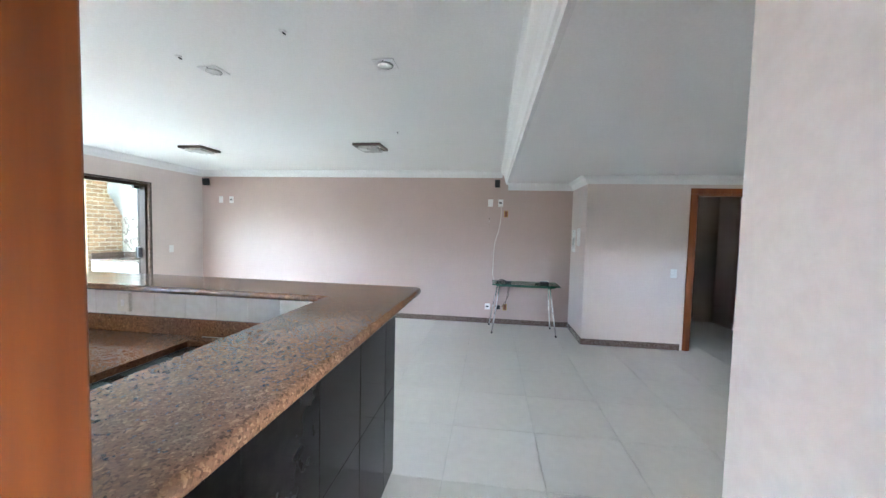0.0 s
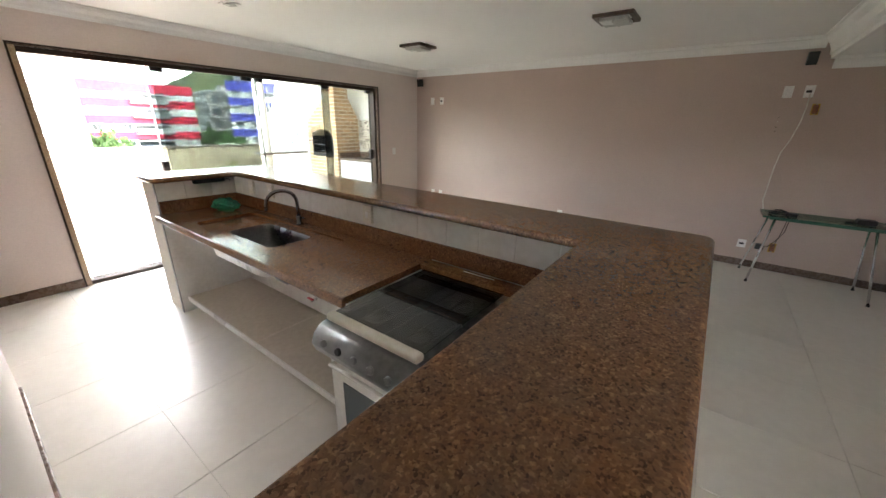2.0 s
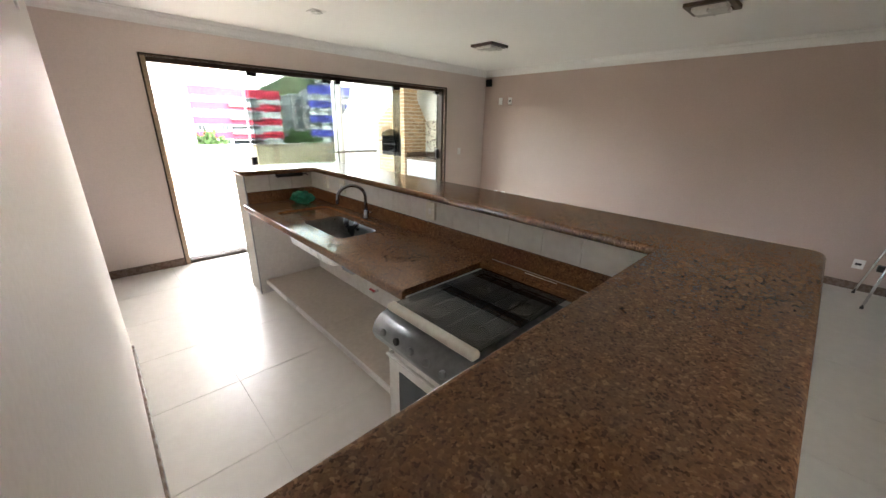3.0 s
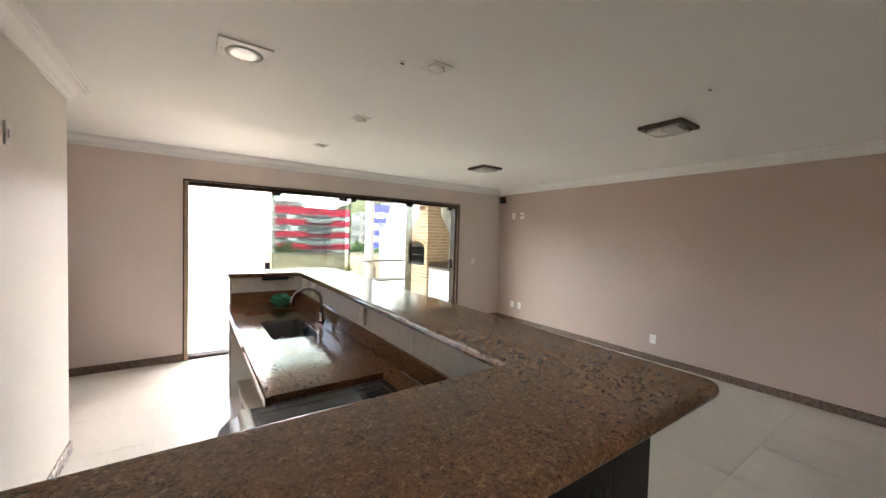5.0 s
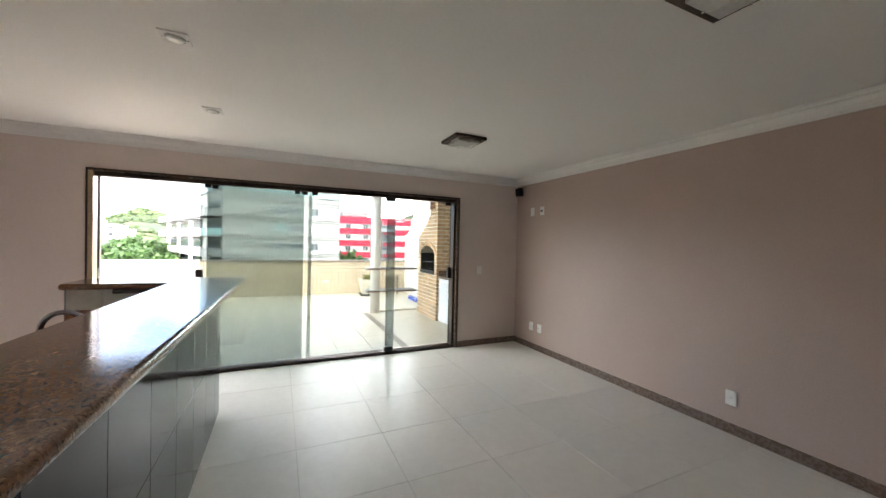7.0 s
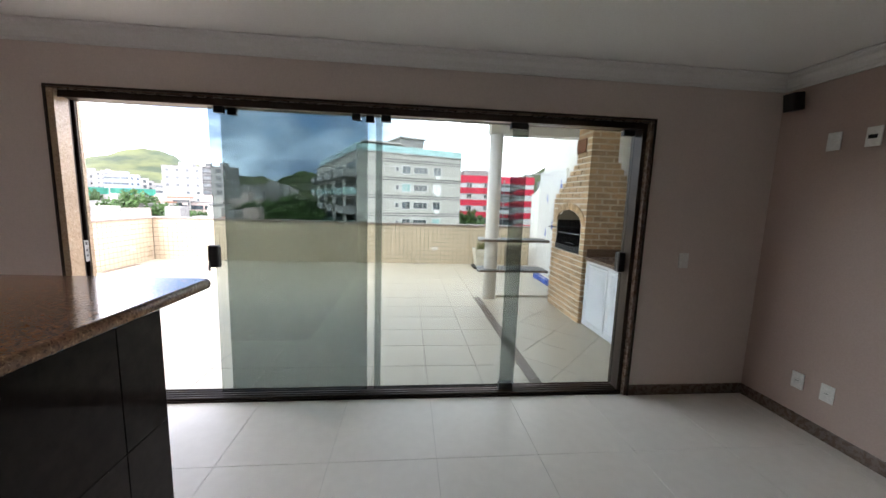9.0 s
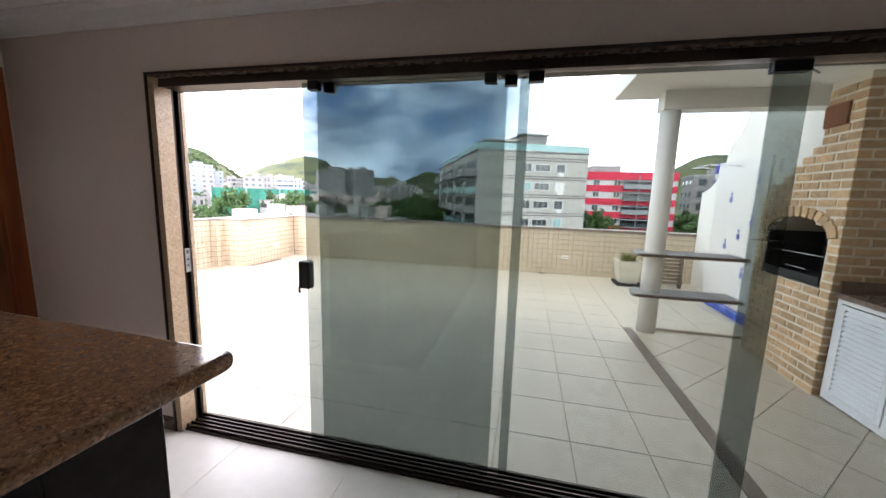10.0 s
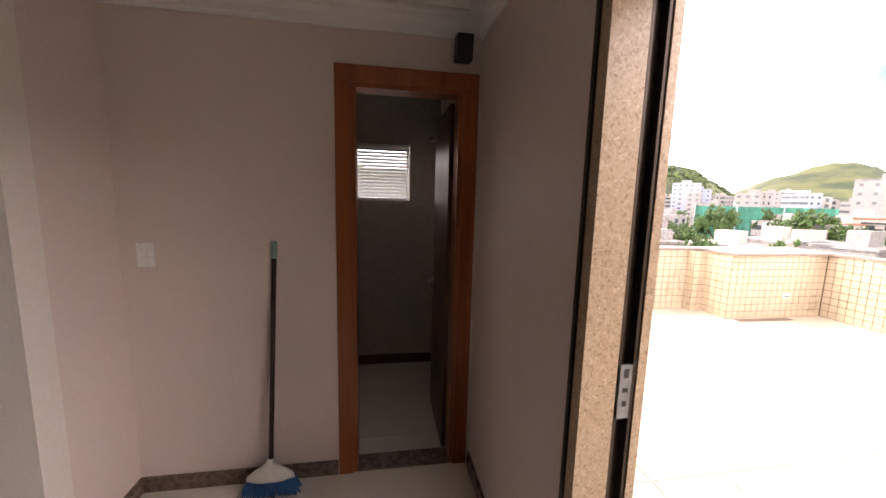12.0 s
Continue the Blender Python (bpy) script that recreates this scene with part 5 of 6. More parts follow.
# pillar, porch roof and shelves
pillar = thing("round_pillar", (3.515, 7.97, 0), "round white plastered pillar carrying the porch roof", "pillar")
part("shaft", lathe(bmesh.new(), 3.515, 7.97, [(0.104, -0.004), (0.104, 2.548)], 32), "outer", pillar)
put(pillar)
structure("porch_roof", boxes((2.97, 5.2, 2.75, 5.9, 8.25, 2.98)), "outer", "white concrete porch roof slab", "roof")
structure("porch_beam", boxes((3.41, 7.86, 2.55, 5.17, 8.08, 2.749)), "outer", "white beam under the porch roof", "beam")
for z in (0.965, 0.49):
    sh = thing("stone_shelf", (3.9, 7.95, z), "white stone shelf with dark edge between pillar and oven", "shelf", "porch shelves")
    part("board", slab(rounded_plan([(3.27, 7.80), (4.40, 7.80), (4.40, 8.16), (3.33, 8.16)], [0.05, 0, 0, 0.05], 4), z - 0.035, z, 0.004, 1), "facade_pale", sh)
    part("front_edge", boxes((3.315, 7.792, z - 0.036, 4.40, 7.799, z - 0.006)), "granite_trim", sh)
    put(sh)
structure("step_curb", boxes((3.55, 8.02, -0.004, 4.6, 8.10, 0.03)), "terrace_tile", "low tiled curb before the pool deck", "curb")
deck = structure("pool_edge", boxes((4.83, 8.2, -0.004, 4.93, 9.6, 0.09)), "pool_blue", "blue mosaic pool edge", "pool edge")
structure("wall_porch_east", boxes((EAST, 5.2, -0.1, 5.17, 7.85, 2.75)), "outer", "white porch wall", "wall")
profile_w = [(7.86, -0.1), (11.04, -0.1), (11.04, 1.75)] + [(11.04 - 0.75 * math.sin(radians(9 * k)) ** 1.2, 1.75 + 0.72 * (1 - math.cos(radians(9 * k)))) for k in range(1, 11)] + [(10.05, 2.62), (9.75, 3.05), (9.75, 3.6), (7.86, 3.6)]
sw = bmesh.new()
sw_in, sw_out = ([sw.verts.new((xx, yy, zz)) for yy, zz in profile_w] for xx in (5.2, 5.45))
sw.faces.new(sw_in)
sw.faces.new(sw_out[::-1])
for k in range(len(profile_w)):
    sw.faces.new((sw_in[k], sw_out[k], sw_out[(k + 1) % len(profile_w)], sw_in[(k + 1) % len(profile_w)]))
bmesh.ops.recalc_face_normals(sw, faces=sw.faces[:])
structure("wall_shower", sw, "outer", "white shower wall with a rounded shoulder", "wall")
spanel = thing("tiled_shower_screen", (5.19, 9.7, 0.1), "white tiled shower panel with small blue motifs", "shower panel")
part("board", soft_box(5.165, 9.10, 0.0, 5.198, 10.45, 2.22, 0.004), "white_tile", spanel)
for my, mz in ((9.30, 1.93), (9.95, 1.66), (9.35, 1.33), (9.95, 0.92), (9.40, 0.55), (9.62, 1.10)):
    part("motif", tube(bmesh.new(), [(5.1645, my, mz - 0.04), (5.1635, my, mz - 0.04)], 0.052, 12), "motif", spanel)
    part("motif", tube(bmesh.new(), [(5.1645, my, mz + 0.05), (5.1635, my, mz + 0.05)], 0.03, 10), "motif", spanel)
put(spanel)
rain = thing("outdoor_shower", (5.16, 9.75, 2.1), "flat round outdoor shower head on a long arm", "shower")
part("arm", tube(bmesh.new(), [(5.165, 9.75, 2.12), (4.75, 9.78, 2.14), (4.66, 9.78, 2.12)], 0.011), "chrome", rain)
part("head", lathe(bmesh.new(), 4.62, 9.78, [(0.13, 2.07), (0.13, 2.085), (0.03, 2.105), (0.014, 2.13)], 20), "chrome", rain)
put(rain)
structure("wall_house_top", boxes((-4.3, 5.2, 2.76, 2.96, 5.3, 3.0)), "outer", "white eaves band above the glass door", "wall")


# ---- brick barbecue ----
bbq = thing("brick_barbecue", (4.7, 7.2, 0), "yellow brick barbecue oven with arched opening and tapered chimney", "barbecue")
FX, FY = 4.412, 6.742


def y_left(z):
    return 7.76 if z < 1.62 else max(7.11, 7.76 - (z - 1.62) * 1.42)


def x_right(z):
    return 5.028 if z < 1.66 else max(4.765, 5.028 - (z - 1.66) * 0.60)


core = bmesh.new()
COURSE = 0.0735
N_COURSE = 35
A0, A1, SILL, SPRING, CROWN = 6.86, 7.60, 0.90, 1.31, 1.46


def arch_z(y):
    u = (y - (A0 + A1) / 2) / ((A1 - A0) / 2)
    return SPRING + (CROWN - SPRING) * math.sqrt(max(0.0, 1 - u * u))


for k in range(N_COURSE):
    z0, z1 = k * COURSE, min((k + 1) * COURSE, 2.549)
    zm = (z0 + z1) / 2
    yl, xr = y_left(zm) - 0.012, x_right(zm) - 0.002
    if SILL < zm < CROWN - 0.02:
        u = math.sqrt(max(0.0, 1 - ((zm - SPRING) / (CROWN - SPRING)) ** 2)) if zm > SPRING else 1.0
        mid, half = (A0 + A1) / 2, (A1 - A0) / 2 * u
        box(core, FX, FY, z0, xr, mid - half, z1)
        box(core, FX, mid + half, z0, xr, yl, z1)
        box(core, 4.90, mid - half, z0, xr, mid + half, z1)
    else:
        box(core, FX, FY, z0, xr, yl, z1)
core_ob = part("core", core, "mortar", bbq, "pale mortar core")
liner = bmesh.new()
box(liner, 4.88, A0 - 0.005, SILL - 0.01, 4.895, A1 + 0.005, CROWN)
box(liner, 4.415, A0 - 0.002, SILL, 4.88, A0 + 0.006, SPRING)
box(liner, 4.415, A1 - 0.006, SILL, 4.88, A1 + 0.002, SPRING)
box(liner, 4.405, A0, SILL - 0.004, 4.88, A1, SILL + 0.012)
part("fire_box", liner, "soot", bbq, "sooty black fire box")
part("tray", boxes((4.398, A0 + 0.01, SILL + 0.012, 4.41, A1 - 0.01, SILL + 0.07)), "soot", bbq)
part("skewer", tube(bmesh.new(), [(4.30, 7.66, 1.20), (4.42, 7.56, 1.20), (4.80, 7.40, 1.20)], 0.008, 8), "iron", bbq)
part("skewer", tube(bmesh.new(), [(4.43, 7.57, 1.13), (4.43, 6.90, 1.14)], 0.006, 8), "steel", bbq)
part("skewer", tube(bmesh.new(), [(4.45, 7.35, 1.0), (4.45, 7.10, 1.0)], 0.006, 8), "steel", bbq)
part("vent_tile", soft_box(4.385, 6.86, 2.19, 4.411, 7.10, 2.37, 0.012, 2), "terracotta", bbq, "terracotta vent tile")
turn_f = Matrix.Rotation(radians(-90), 4, "Z") @ Matrix.Rotation(radians(90), 4, "X")
turn_s = Matrix.Rotation(radians(90), 4, "X")
rng = random.Random(11)
for k in range(N_COURSE):
    z0 = k * COURSE
    zm = z0 + COURSE / 2
    if zm + COURSE / 2 > 2.56:
        break
    yl, xr = y_left(zm), x_right(zm)
    y = 6.73 - (0.10 if k % 2 else 0.0)
    while y < yl - 0.02:
        a, b = max(y, 6.73), min(y + 0.205, yl)
        y += 0.205
        spans = [(a, b)]
        if zm > SILL - 0.01 and zm < CROWN + 0.09:
            lo_y, hi_y = A0, A1
            top = zm > SPRING - 0.02
            if top:
                u = max(0.0, 1 - ((zm - SPRING) / (CROWN + 0.10 - SPRING)) ** 2)
                mid, half = (A0 + A1) / 2, ((A1 - A0) / 2 + 0.09) * math.sqrt(u)
                lo_y, hi_y = mid - half, mid + half
            spans = [s for s in ((a, min(b, lo_y)), (max(a, hi_y), b)) if s[1] - s[0] > 0.02]
        for s0, s1 in spans:
            if s1 - s0 > 0.03:
                off = rng.choice((0.0, 0.001, 0.002, 0.003))
                piece("brick", bbq, "brick", round((s1 - s0 - 0.018) / 0.015) * 0.015, COURSE - 0.019, 0.010, Matrix.Translation((FX + off, (s0 + s1) / 2, zm)) @ turn_f, 0.003)
    x = 4.398 - (0.0 if k % 2 else 0.10)
    while x < xr - 0.02:
        a, b = max(x, 4.398), min(x + 0.205, xr)
        x += 0.205
        if b - a > 0.03 and not (zm < 0.885 and a > 4.45):
            off = rng.choice((0.0, 0.001, 0.002, 0.003))
            piece("brick", bbq, "brick", round((b - a - 0.018) / 0.015) * 0.015, COURSE - 0.019, 0.010, Matrix.Translation(((a + b) / 2, FY + off, zm)) @ turn_s, 0.003)
for k in range(15):
    a = radians(6 + 12 * k)
    mid = (A0 + A1) / 2
    cy, cz = mid + ((A1 - A0) / 2 + 0.045) * math.cos(a), SPRING + (CROWN - SPRING + 0.045) * math.sin(a)
    tilt = math.atan2(math.sin(a) / (CROWN - SPRING + 0.2), math.cos(a) / ((A1 - A0) / 2))
    piece("brick", bbq, "brick", 0.09, 0.058, 0.017, Matrix.Translation((FX, cy, cz)) @ Matrix.Rotation(tilt, 4, "X") @ turn_f, 0.003)
put(bbq)

# louvred cabinet beside the oven
cab = thing("louvred_cabinet", (4.74, 6.2, 0), "white louvred cabinet under a stone worktop beside the brick oven", "cabinet")
part("frame", boxes((4.455, 5.66, 0.02, 4.50, 5.70, 0.845), (4.455, 6.68, 0.02, 4.50, 6.72, 0.845), (4.455, 5.70, 0.02, 4.50, 6.68, 0.06), (4.455, 5.70, 0.81, 4.50, 6.68, 0.845), (4.455, 6.175, 0.06, 4.50, 6.205, 0.81), (4.50, 5.66, 0.0, 5.02, 6.72, 0.02), (4.985, 5.66, 0.02, 5.02, 6.72, 0.845), (4.50, 5.66, 0.02, 4.985, 5.69, 0.845)), "slat_white", cab)
for d0, d1 in ((5.71, 6.17), (6.21, 6.67)):
    dr = part("door", boxes((4.448, d0, 0.07, 4.472, d0 + 0.035, 0.80), (4.448, d1 - 0.035, 0.07, 4.472, d1, 0.80), (4.448, d0 + 0.035, 0.07, 4.472, d1 - 0.035, 0.10), (4.448, d0 + 0.035, 0.77, 4.472, d1 - 0.035, 0.80)), "slat_white", cab)
    for k in range(17):
        part("slat", box(bmesh.new(), -0.026, d0 + 0.035, -0.002, 0.026, d1 - 0.035, 0.0025, Matrix.Translation((4.46, 0, 0.118 + 0.0395 * k)) @ Matrix.Rotation(radians(-38), 4, "Y")), "slat_white", dr)
put(cab)
outtop = thing("barbecue_worktop", (4.74, 6.2, 0.85), "speckled stone worktop with a dark basin beside the brick oven", "worktop")
part("slab", ring_slab([(4.43, 5.64), (5.027, 5.64), (5.027, 6.725), (4.43, 6.725)], rounded_plan([(4.62, 5.78), (4.90, 5.78), (4.90, 6.22), (4.62, 6.22)], [0.04] * 4, 4), 0.847, 0.885), "granite_trim", outtop)
part("basin", boxes((4.61, 5.77, 0.70, 4.91, 6.23, 0.706), (4.61, 5.77, 0.706, 4.616, 6.23, 0.846), (4.904, 5.77, 0.706, 4.91, 6.23, 0.846), (4.616, 5.77, 0.706, 4.904, 5.776, 0.846), (4.616, 6.224, 0.706, 4.904, 6.23, 0.846)), "steel", outtop)
part("upstand", boxes((5.012, 5.64, 0.886, 5.028, 6.70, 0.985)), "granite_trim", outtop)
part("upstand", boxes((4.45, 6.708, 0.886, 5.012, 6.722, 0.985)), "granite_trim", outtop)
put(outtop)
splash = structure("wall_backsplash", boxes((5.02, 5.64, 0.986, 5.029, 6.72, 1.66)), "grout", "beige and brown mosaic backsplash", "backsplash")
wall_plate((5.0195, 6.28, 1.12), (-1, 0), "socket", "white socket plate on the mosaic backsplash", 0.08, 0.12)
mv = {}
rng = random.Random(3)
for tone, mat_c in (("stone", "cap_stone"), ("brick", "mortar"), ("pale", "planter")):
    mv[tone] = ([], [], mat_c)
for i in range(30):
    for j in range(19):
        y0, z0 = 5.645 + i * 0.0357, 0.99 + j * 0.035
        vs, fs, _ = mv[rng.choice(("stone", "brick", "pale", "pale"))]
        k = len(vs)
        vs += [(5.016, y0, z0), (5.016, y0 + 0.032, z0), (5.016, y0 + 0.032, z0 + 0.032), (5.016, y0, z0 + 0.032), (5.0202, y0, z0), (5.0202, y0 + 0.032, z0), (5.0202, y0 + 0.032, z0 + 0.032), (5.0202, y0, z0 + 0.032)]
        fs += [tuple(k + q for q in f) for f in ((3, 2, 1, 0), (0, 1, 5, 4), (1, 2, 6, 5), (2, 3, 7, 6), (3, 0, 4, 7))]
for tone, (vs, fs, mat_c) in mv.items():
    me = bpy.data.meshes.new("mosaic_tiles")
    me.from_pydata(vs, [], fs)
    me.materials.append(M[mat_c])
    tagged(new("mosaic_tiles", me), kind="stuff").parent = splash
hook = thing("ceiling_cable", (4.3, 6.9, 2.7), "loose grey cable hanging under the porch roof", "cable")
part("cord", tube(bmesh.new(), [(4.12, 7.0, 2.748), (4.10, 7.0, 2.70), (4.14, 6.98, 2.66), (4.22, 6.96, 2.60)], 0.008, 8), "awning", hook)
put(hook)


# ---- ground, hills and town ----
STREET = -13.0
HILLS = [(-66, 14, 620, 56, 260), (-48, 7, 640, 68, 170), (-38, 5, 1250, 72, 300), (-31.5, 5, 1250, 96, 300), (-24, 9, 1700, 92, 400), (-15, 6, 640, 52, 200), (6, 9, 900, 50, 300), (23, 9, 520, 56, 240), (42, 10, 560, 60, 260), (80, 30, 700, 60, 300), (-100, 25, 700, 70, 300)]


def land(az, r):
    h = 0.0
    for ha, wa, hr, hh, wr in HILLS:
        h += hh * math.exp(-((az - ha) / wa) ** 2) * math.exp(-((r - hr) / wr) ** 2)
    p = Vector((r * math.sin(radians(az)), r * math.cos(radians(az)), 0))
    k = min(1.0, max(0.0, (r - 180) / 300))
    return STREET + k * (h * (1 + 0.34 * noise.noise(p * 0.005) + 0.22 * noise.noise(p * 0.014) + 0.08 * noise.noise(p * 0.04)) + 4 * noise.noise(p * 0.012))


radii = [0, 20, 40, 80, 130, 180, 230, 280, 330, 380, 430, 480, 530, 580, 630, 680, 740, 800, 880, 960, 1050, 1150, 1250, 1350, 1500, 1700, 2000, 2600, 4200]
azs = [-180 + 0.75 * k for k in range(480)]
gv, gf = [], []
for r in radii:
    for a in azs:
        gv.append((r * math.sin(radians(a)), r * math.cos(radians(a)), land(a, r) if r > 150 else STREET))
na = len(azs)
for i in range(len(radii) - 1):
    for j in range(na):
        gf.append((i * na + j, i * na + (j + 1) % na, (i + 1) * na + (j + 1) % na, (i + 1) * na + j)[::-1])
me = bpy.data.meshes.new("ground")
me.from_pydata(gv, [], gf)
me.materials.append(M["ground"])
for p in me.polygons:
    p.use_smooth = True
tagged(new("ground", me), "wooded hills and town ground", "ground", kind="structure")
# clumps of trees on the slopes
rng_w = random.Random(5)
ico = bmesh.new()
bmesh.ops.create_icosphere(ico, subdivisions=1, radius=1.0)
ico_v, ico_f = [v.co.copy() for v in ico.verts], [tuple(v.index for v in f.verts) for f in ico.faces]
ico.free()
wv, wf = [], []
for k in range(15000):
    a, r = rng_w.uniform(-68, 46), rng_w.uniform(400, 900)
    x, y = r * math.sin(radians(a)), r * math.cos(radians(a))
    cover_here = noise.noise(Vector((x, y, 7)) * 0.010) + 0.5 * noise.noise(Vector((x, y, 3)) * 0.03)
    if cover_here < rng_w.uniform(-0.08, 0.06):
        continue
    z, s, base = land(a, r), rng_w.uniform(1.6, 3.4), len(wv)
    for v in ico_v:
        q = s * rng_w.uniform(0.7, 1.25)
        wv.append((x + v.x * q * 1.25, y + v.y * q * 1.25, z + v.z * q * 0.8 - s * 0.1))
    wf += [tuple(base + i for i in f) for f in ico_f]
me = bpy.data.meshes.new("woods")
me.from_pydata(wv, [], wf)
me.materials.append(M["woods"])
tagged(new("woods", me), "dark green woods scattered over the hills", "trees", kind="stuff")
house = structure("building_below", boxes((-4.3, -4.4, STREET, 6.1, 11.2, -0.21)), "facade", "lower storeys of the building under the terrace", "building")


def part_at(name, bm, material, parent, m, label=""):
    bmesh.ops.transform(bm, matrix=m, verts=bm.verts[:])
    return part(name, bm, material, parent, label)


# the off-white apartment block across the street
WB = Matrix.Translation((-5.8, 60.0, 0)) @ Matrix.Rotation(radians(21), 4, "Z")
white = thing("apartment_building", (-5.8, 60.0, STREET), "off-white apartment block with dark horizontal grooves and corner balconies", "building")
part_at("wall", boxes((0, 0, STREET, 18.4, 46, 8.75)), "facade", white, WB)
part_at("roof", boxes((-0.2, -0.2, 8.76, 18.6, 46.2, 8.95)), "roof_flat", white, WB)
part_at("penthouse", boxes((2.2, 3.0, 8.96, 12.0, 30, 10.6), (8.2, 3.5, 10.6, 12.6, 12, 11.9)), "facade_grey", white, WB)
part_at("penthouse_roof", boxes((1.6, 2.2, 10.605, 8.1, 30, 10.85), (7.9, 3.0, 11.905, 12.9, 12.4, 12.1)), "facade", white, WB)
part_at("glass_guard", boxes((0, -0.05, 8.96, 18.4, 0.0, 9.95), (-0.1, 0.0, 8.96, 0.0, 40, 9.95)), "aqua_glass", white, WB, "aqua glass roof guard")
for k in range(8):
    zz = 8.0 - 2.9 * k
    for dz in (-0.1, -0.5):
        part_at("groove", boxes((0.0, -0.03, zz + dz - 0.07, 18.4, 0.02, zz + dz + 0.06)), "groove", white, WB)
for k in range(6):
    zc = 6.35 - 2.9 * k
    for u, w, h, style in ((6.55, 0.62, 0.7, 0), (8.15, 1.45, 1.25, 0), (10.7, 2.5, 1.0, 0), (13.75, 1.45, 1.3, 1)):
        fr = part_at("window", boxes((u - w / 2 - 0.08, -0.06, zc - h / 2 - 0.08, u + w / 2 + 0.08, 0.03, zc - h / 2), (u - w / 2 - 0.08, -0.06, zc + h / 2, u + w / 2 + 0.08, 0.03, zc + h / 2 + 0.08), (u - w / 2 - 0.08, -0.06, zc - h / 2, u - w / 2, 0.03, zc + h / 2), (u + w / 2, -0.06, zc - h / 2, u + w / 2 + 0.08, 0.03, zc + h / 2)), "win_frame", white, WB)
        npane = 1 if w < 1 else (3 if w > 2 else 2)
        for q in range(npane):
            a = u - w / 2 + w * q / npane
            aqua = (k == 1 and u == 8.15) or (k == 3 and u == 13.75)
            part_at("pane", boxes((a + 0.05, -0.03, zc - h / 2, a + w / npane - 0.05, 0.01, zc + h / 2)), "aqua_glass" if aqua else ("win_frame" if (k == 1 and style) else "town_glass"), fr, WB)
        if style:
            part_at("air_conditioner", boxes((u - 0.45, -0.5, zc - h / 2 - 0.65, u + 0.35, -0.02, zc - h / 2 - 0.12)), "win_frame", white, WB)
for k in range(7):
    zb = 5.0 - 2.9 * k
    for v0, v1 in ((0.4, 8.5), (11.0, 19.0), (22.0, 30.0), (33.0, 41.0)):
        bal = part_at("balcony", boxes((-2.1, v0, zb - 0.25, -0.01, v1, zb)), "facade_pale", white, WB)
        part_at("railing", boxes((-2.1, v0, zb, -2.03, v1, zb + 0.95), (-2.03, v0, zb, -0.01, v0 + 0.07, zb + 0.95)), "aqua_glass" if k % 2 else "facade_pale", bal, WB)
        part_at("opening", boxes((-0.05, v0 + 0.6, zb + 0.02, 0.02, v1 - 0.6, zb + 2.25)), "town_glass", bal, WB)
put(white)


def striped(name, x0, y0, w, d, top, colour, label, flip=False, floors=7, balc=(0.42, 0.74)):
    """A block with painted horizontal bands and hooded balconies."""
    ob = thing(name, (x0, y0, STREET), label, "building")
    part("wall", boxes((x0, y0, STREET, x0 + w, y0 + d, top)), "facade_white", ob)
    part("roof_house", boxes((x0 + 1.5, y0 + 3, top, x0 + w * 0.42, y0 + 10, top + 1.6)), "facade_pale", ob)
    for k in range(floors):
        zt = top - 2.9 * k
        h = 1.4 if k else 1.75
        part("band", boxes((x0 - 0.06, y0 - 0.08, zt - h, x0 + w + 0.06, y0 + d, zt + 0.05)), colour, ob, "painted band")
        zw = zt - h - 0.62
        for f in (0.13, 0.36):
            wn = part("window", boxes((x0 + f * w - 0.7, y0 - 0.05, zw - 0.6, x0 + f * w + 0.7, y0 + 0.05, zw + 0.6)), "win_frame", ob)
            part("pane", boxes((x0 + f * w - 0.6, y0 - 0.08, zw - 0.5, x0 + f * w - 0.04, y0 - 0.04, zw + 0.5), (x0 + f * w + 0.04, y0 - 0.08, zw - 0.5, x0 + f * w + 0.6, y0 - 0.04, zw + 0.5)), "town_glass", wn)
            part("awning", prism([(x0 + f * w - 0.9, y0 - 0.7), (x0 + f * w + 0.9, y0 - 0.7), (x0 + f * w + 0.9, y0 - 0.05), (x0 + f * w - 0.9, y0 - 0.05)], zw + 0.55, zw + 0.68), "awning", wn)
        b0, b1 = x0 + balc[0] * w, x0 + balc[1] * w
        bal = part("balcony", boxes((b0, y0 - 1.3, zw - 1.25, b1, y0 - 0.09, zw - 1.05)), "facade_pale", ob)
        part("opening", boxes((b0 + 0.15, y0 - 0.12, zw - 1.04, b1 - 0.15, y0 - 0.085, zw + 0.75)), "town_glass", bal)
        part("railing", boxes((b0, y0 - 1.3, zw - 1.04, b1, y0 - 1.24, zw - 0.25)), "town_glass" if k % 2 else "awning", bal)
        part("awning", boxes((b0 - 0.1, y0 - 1.75, zw + 0.35, (b0 + b1) / 2 - 0.1, y0 - 0.12, zw + 0.5), ((b0 + b1) / 2 + 0.1, y0 - 1.75, zw + 0.35, b1 + 0.1, y0 - 0.12, zw + 0.5)), "awning", bal)
        part("post", boxes(((b0 + b1) / 2 - 0.12, y0 - 1.35, zw - 1.04, (b0 + b1) / 2 + 0.12, y0 - 1.1, zw + 1.6)), "facade_pale", bal)
    return put(ob)


striped("apartment_building", 14.5, 90, 18.6, 14, 7.75, "facade_red", "apartment block with red and white bands and grey awnings")
blue_block = striped("apartment_building", 34.6, 78, 12, 14, 8.6, "facade_blue", "apartment block with blue and white bands")
blue_block.rotation_euler = (0, 0, radians(-25))


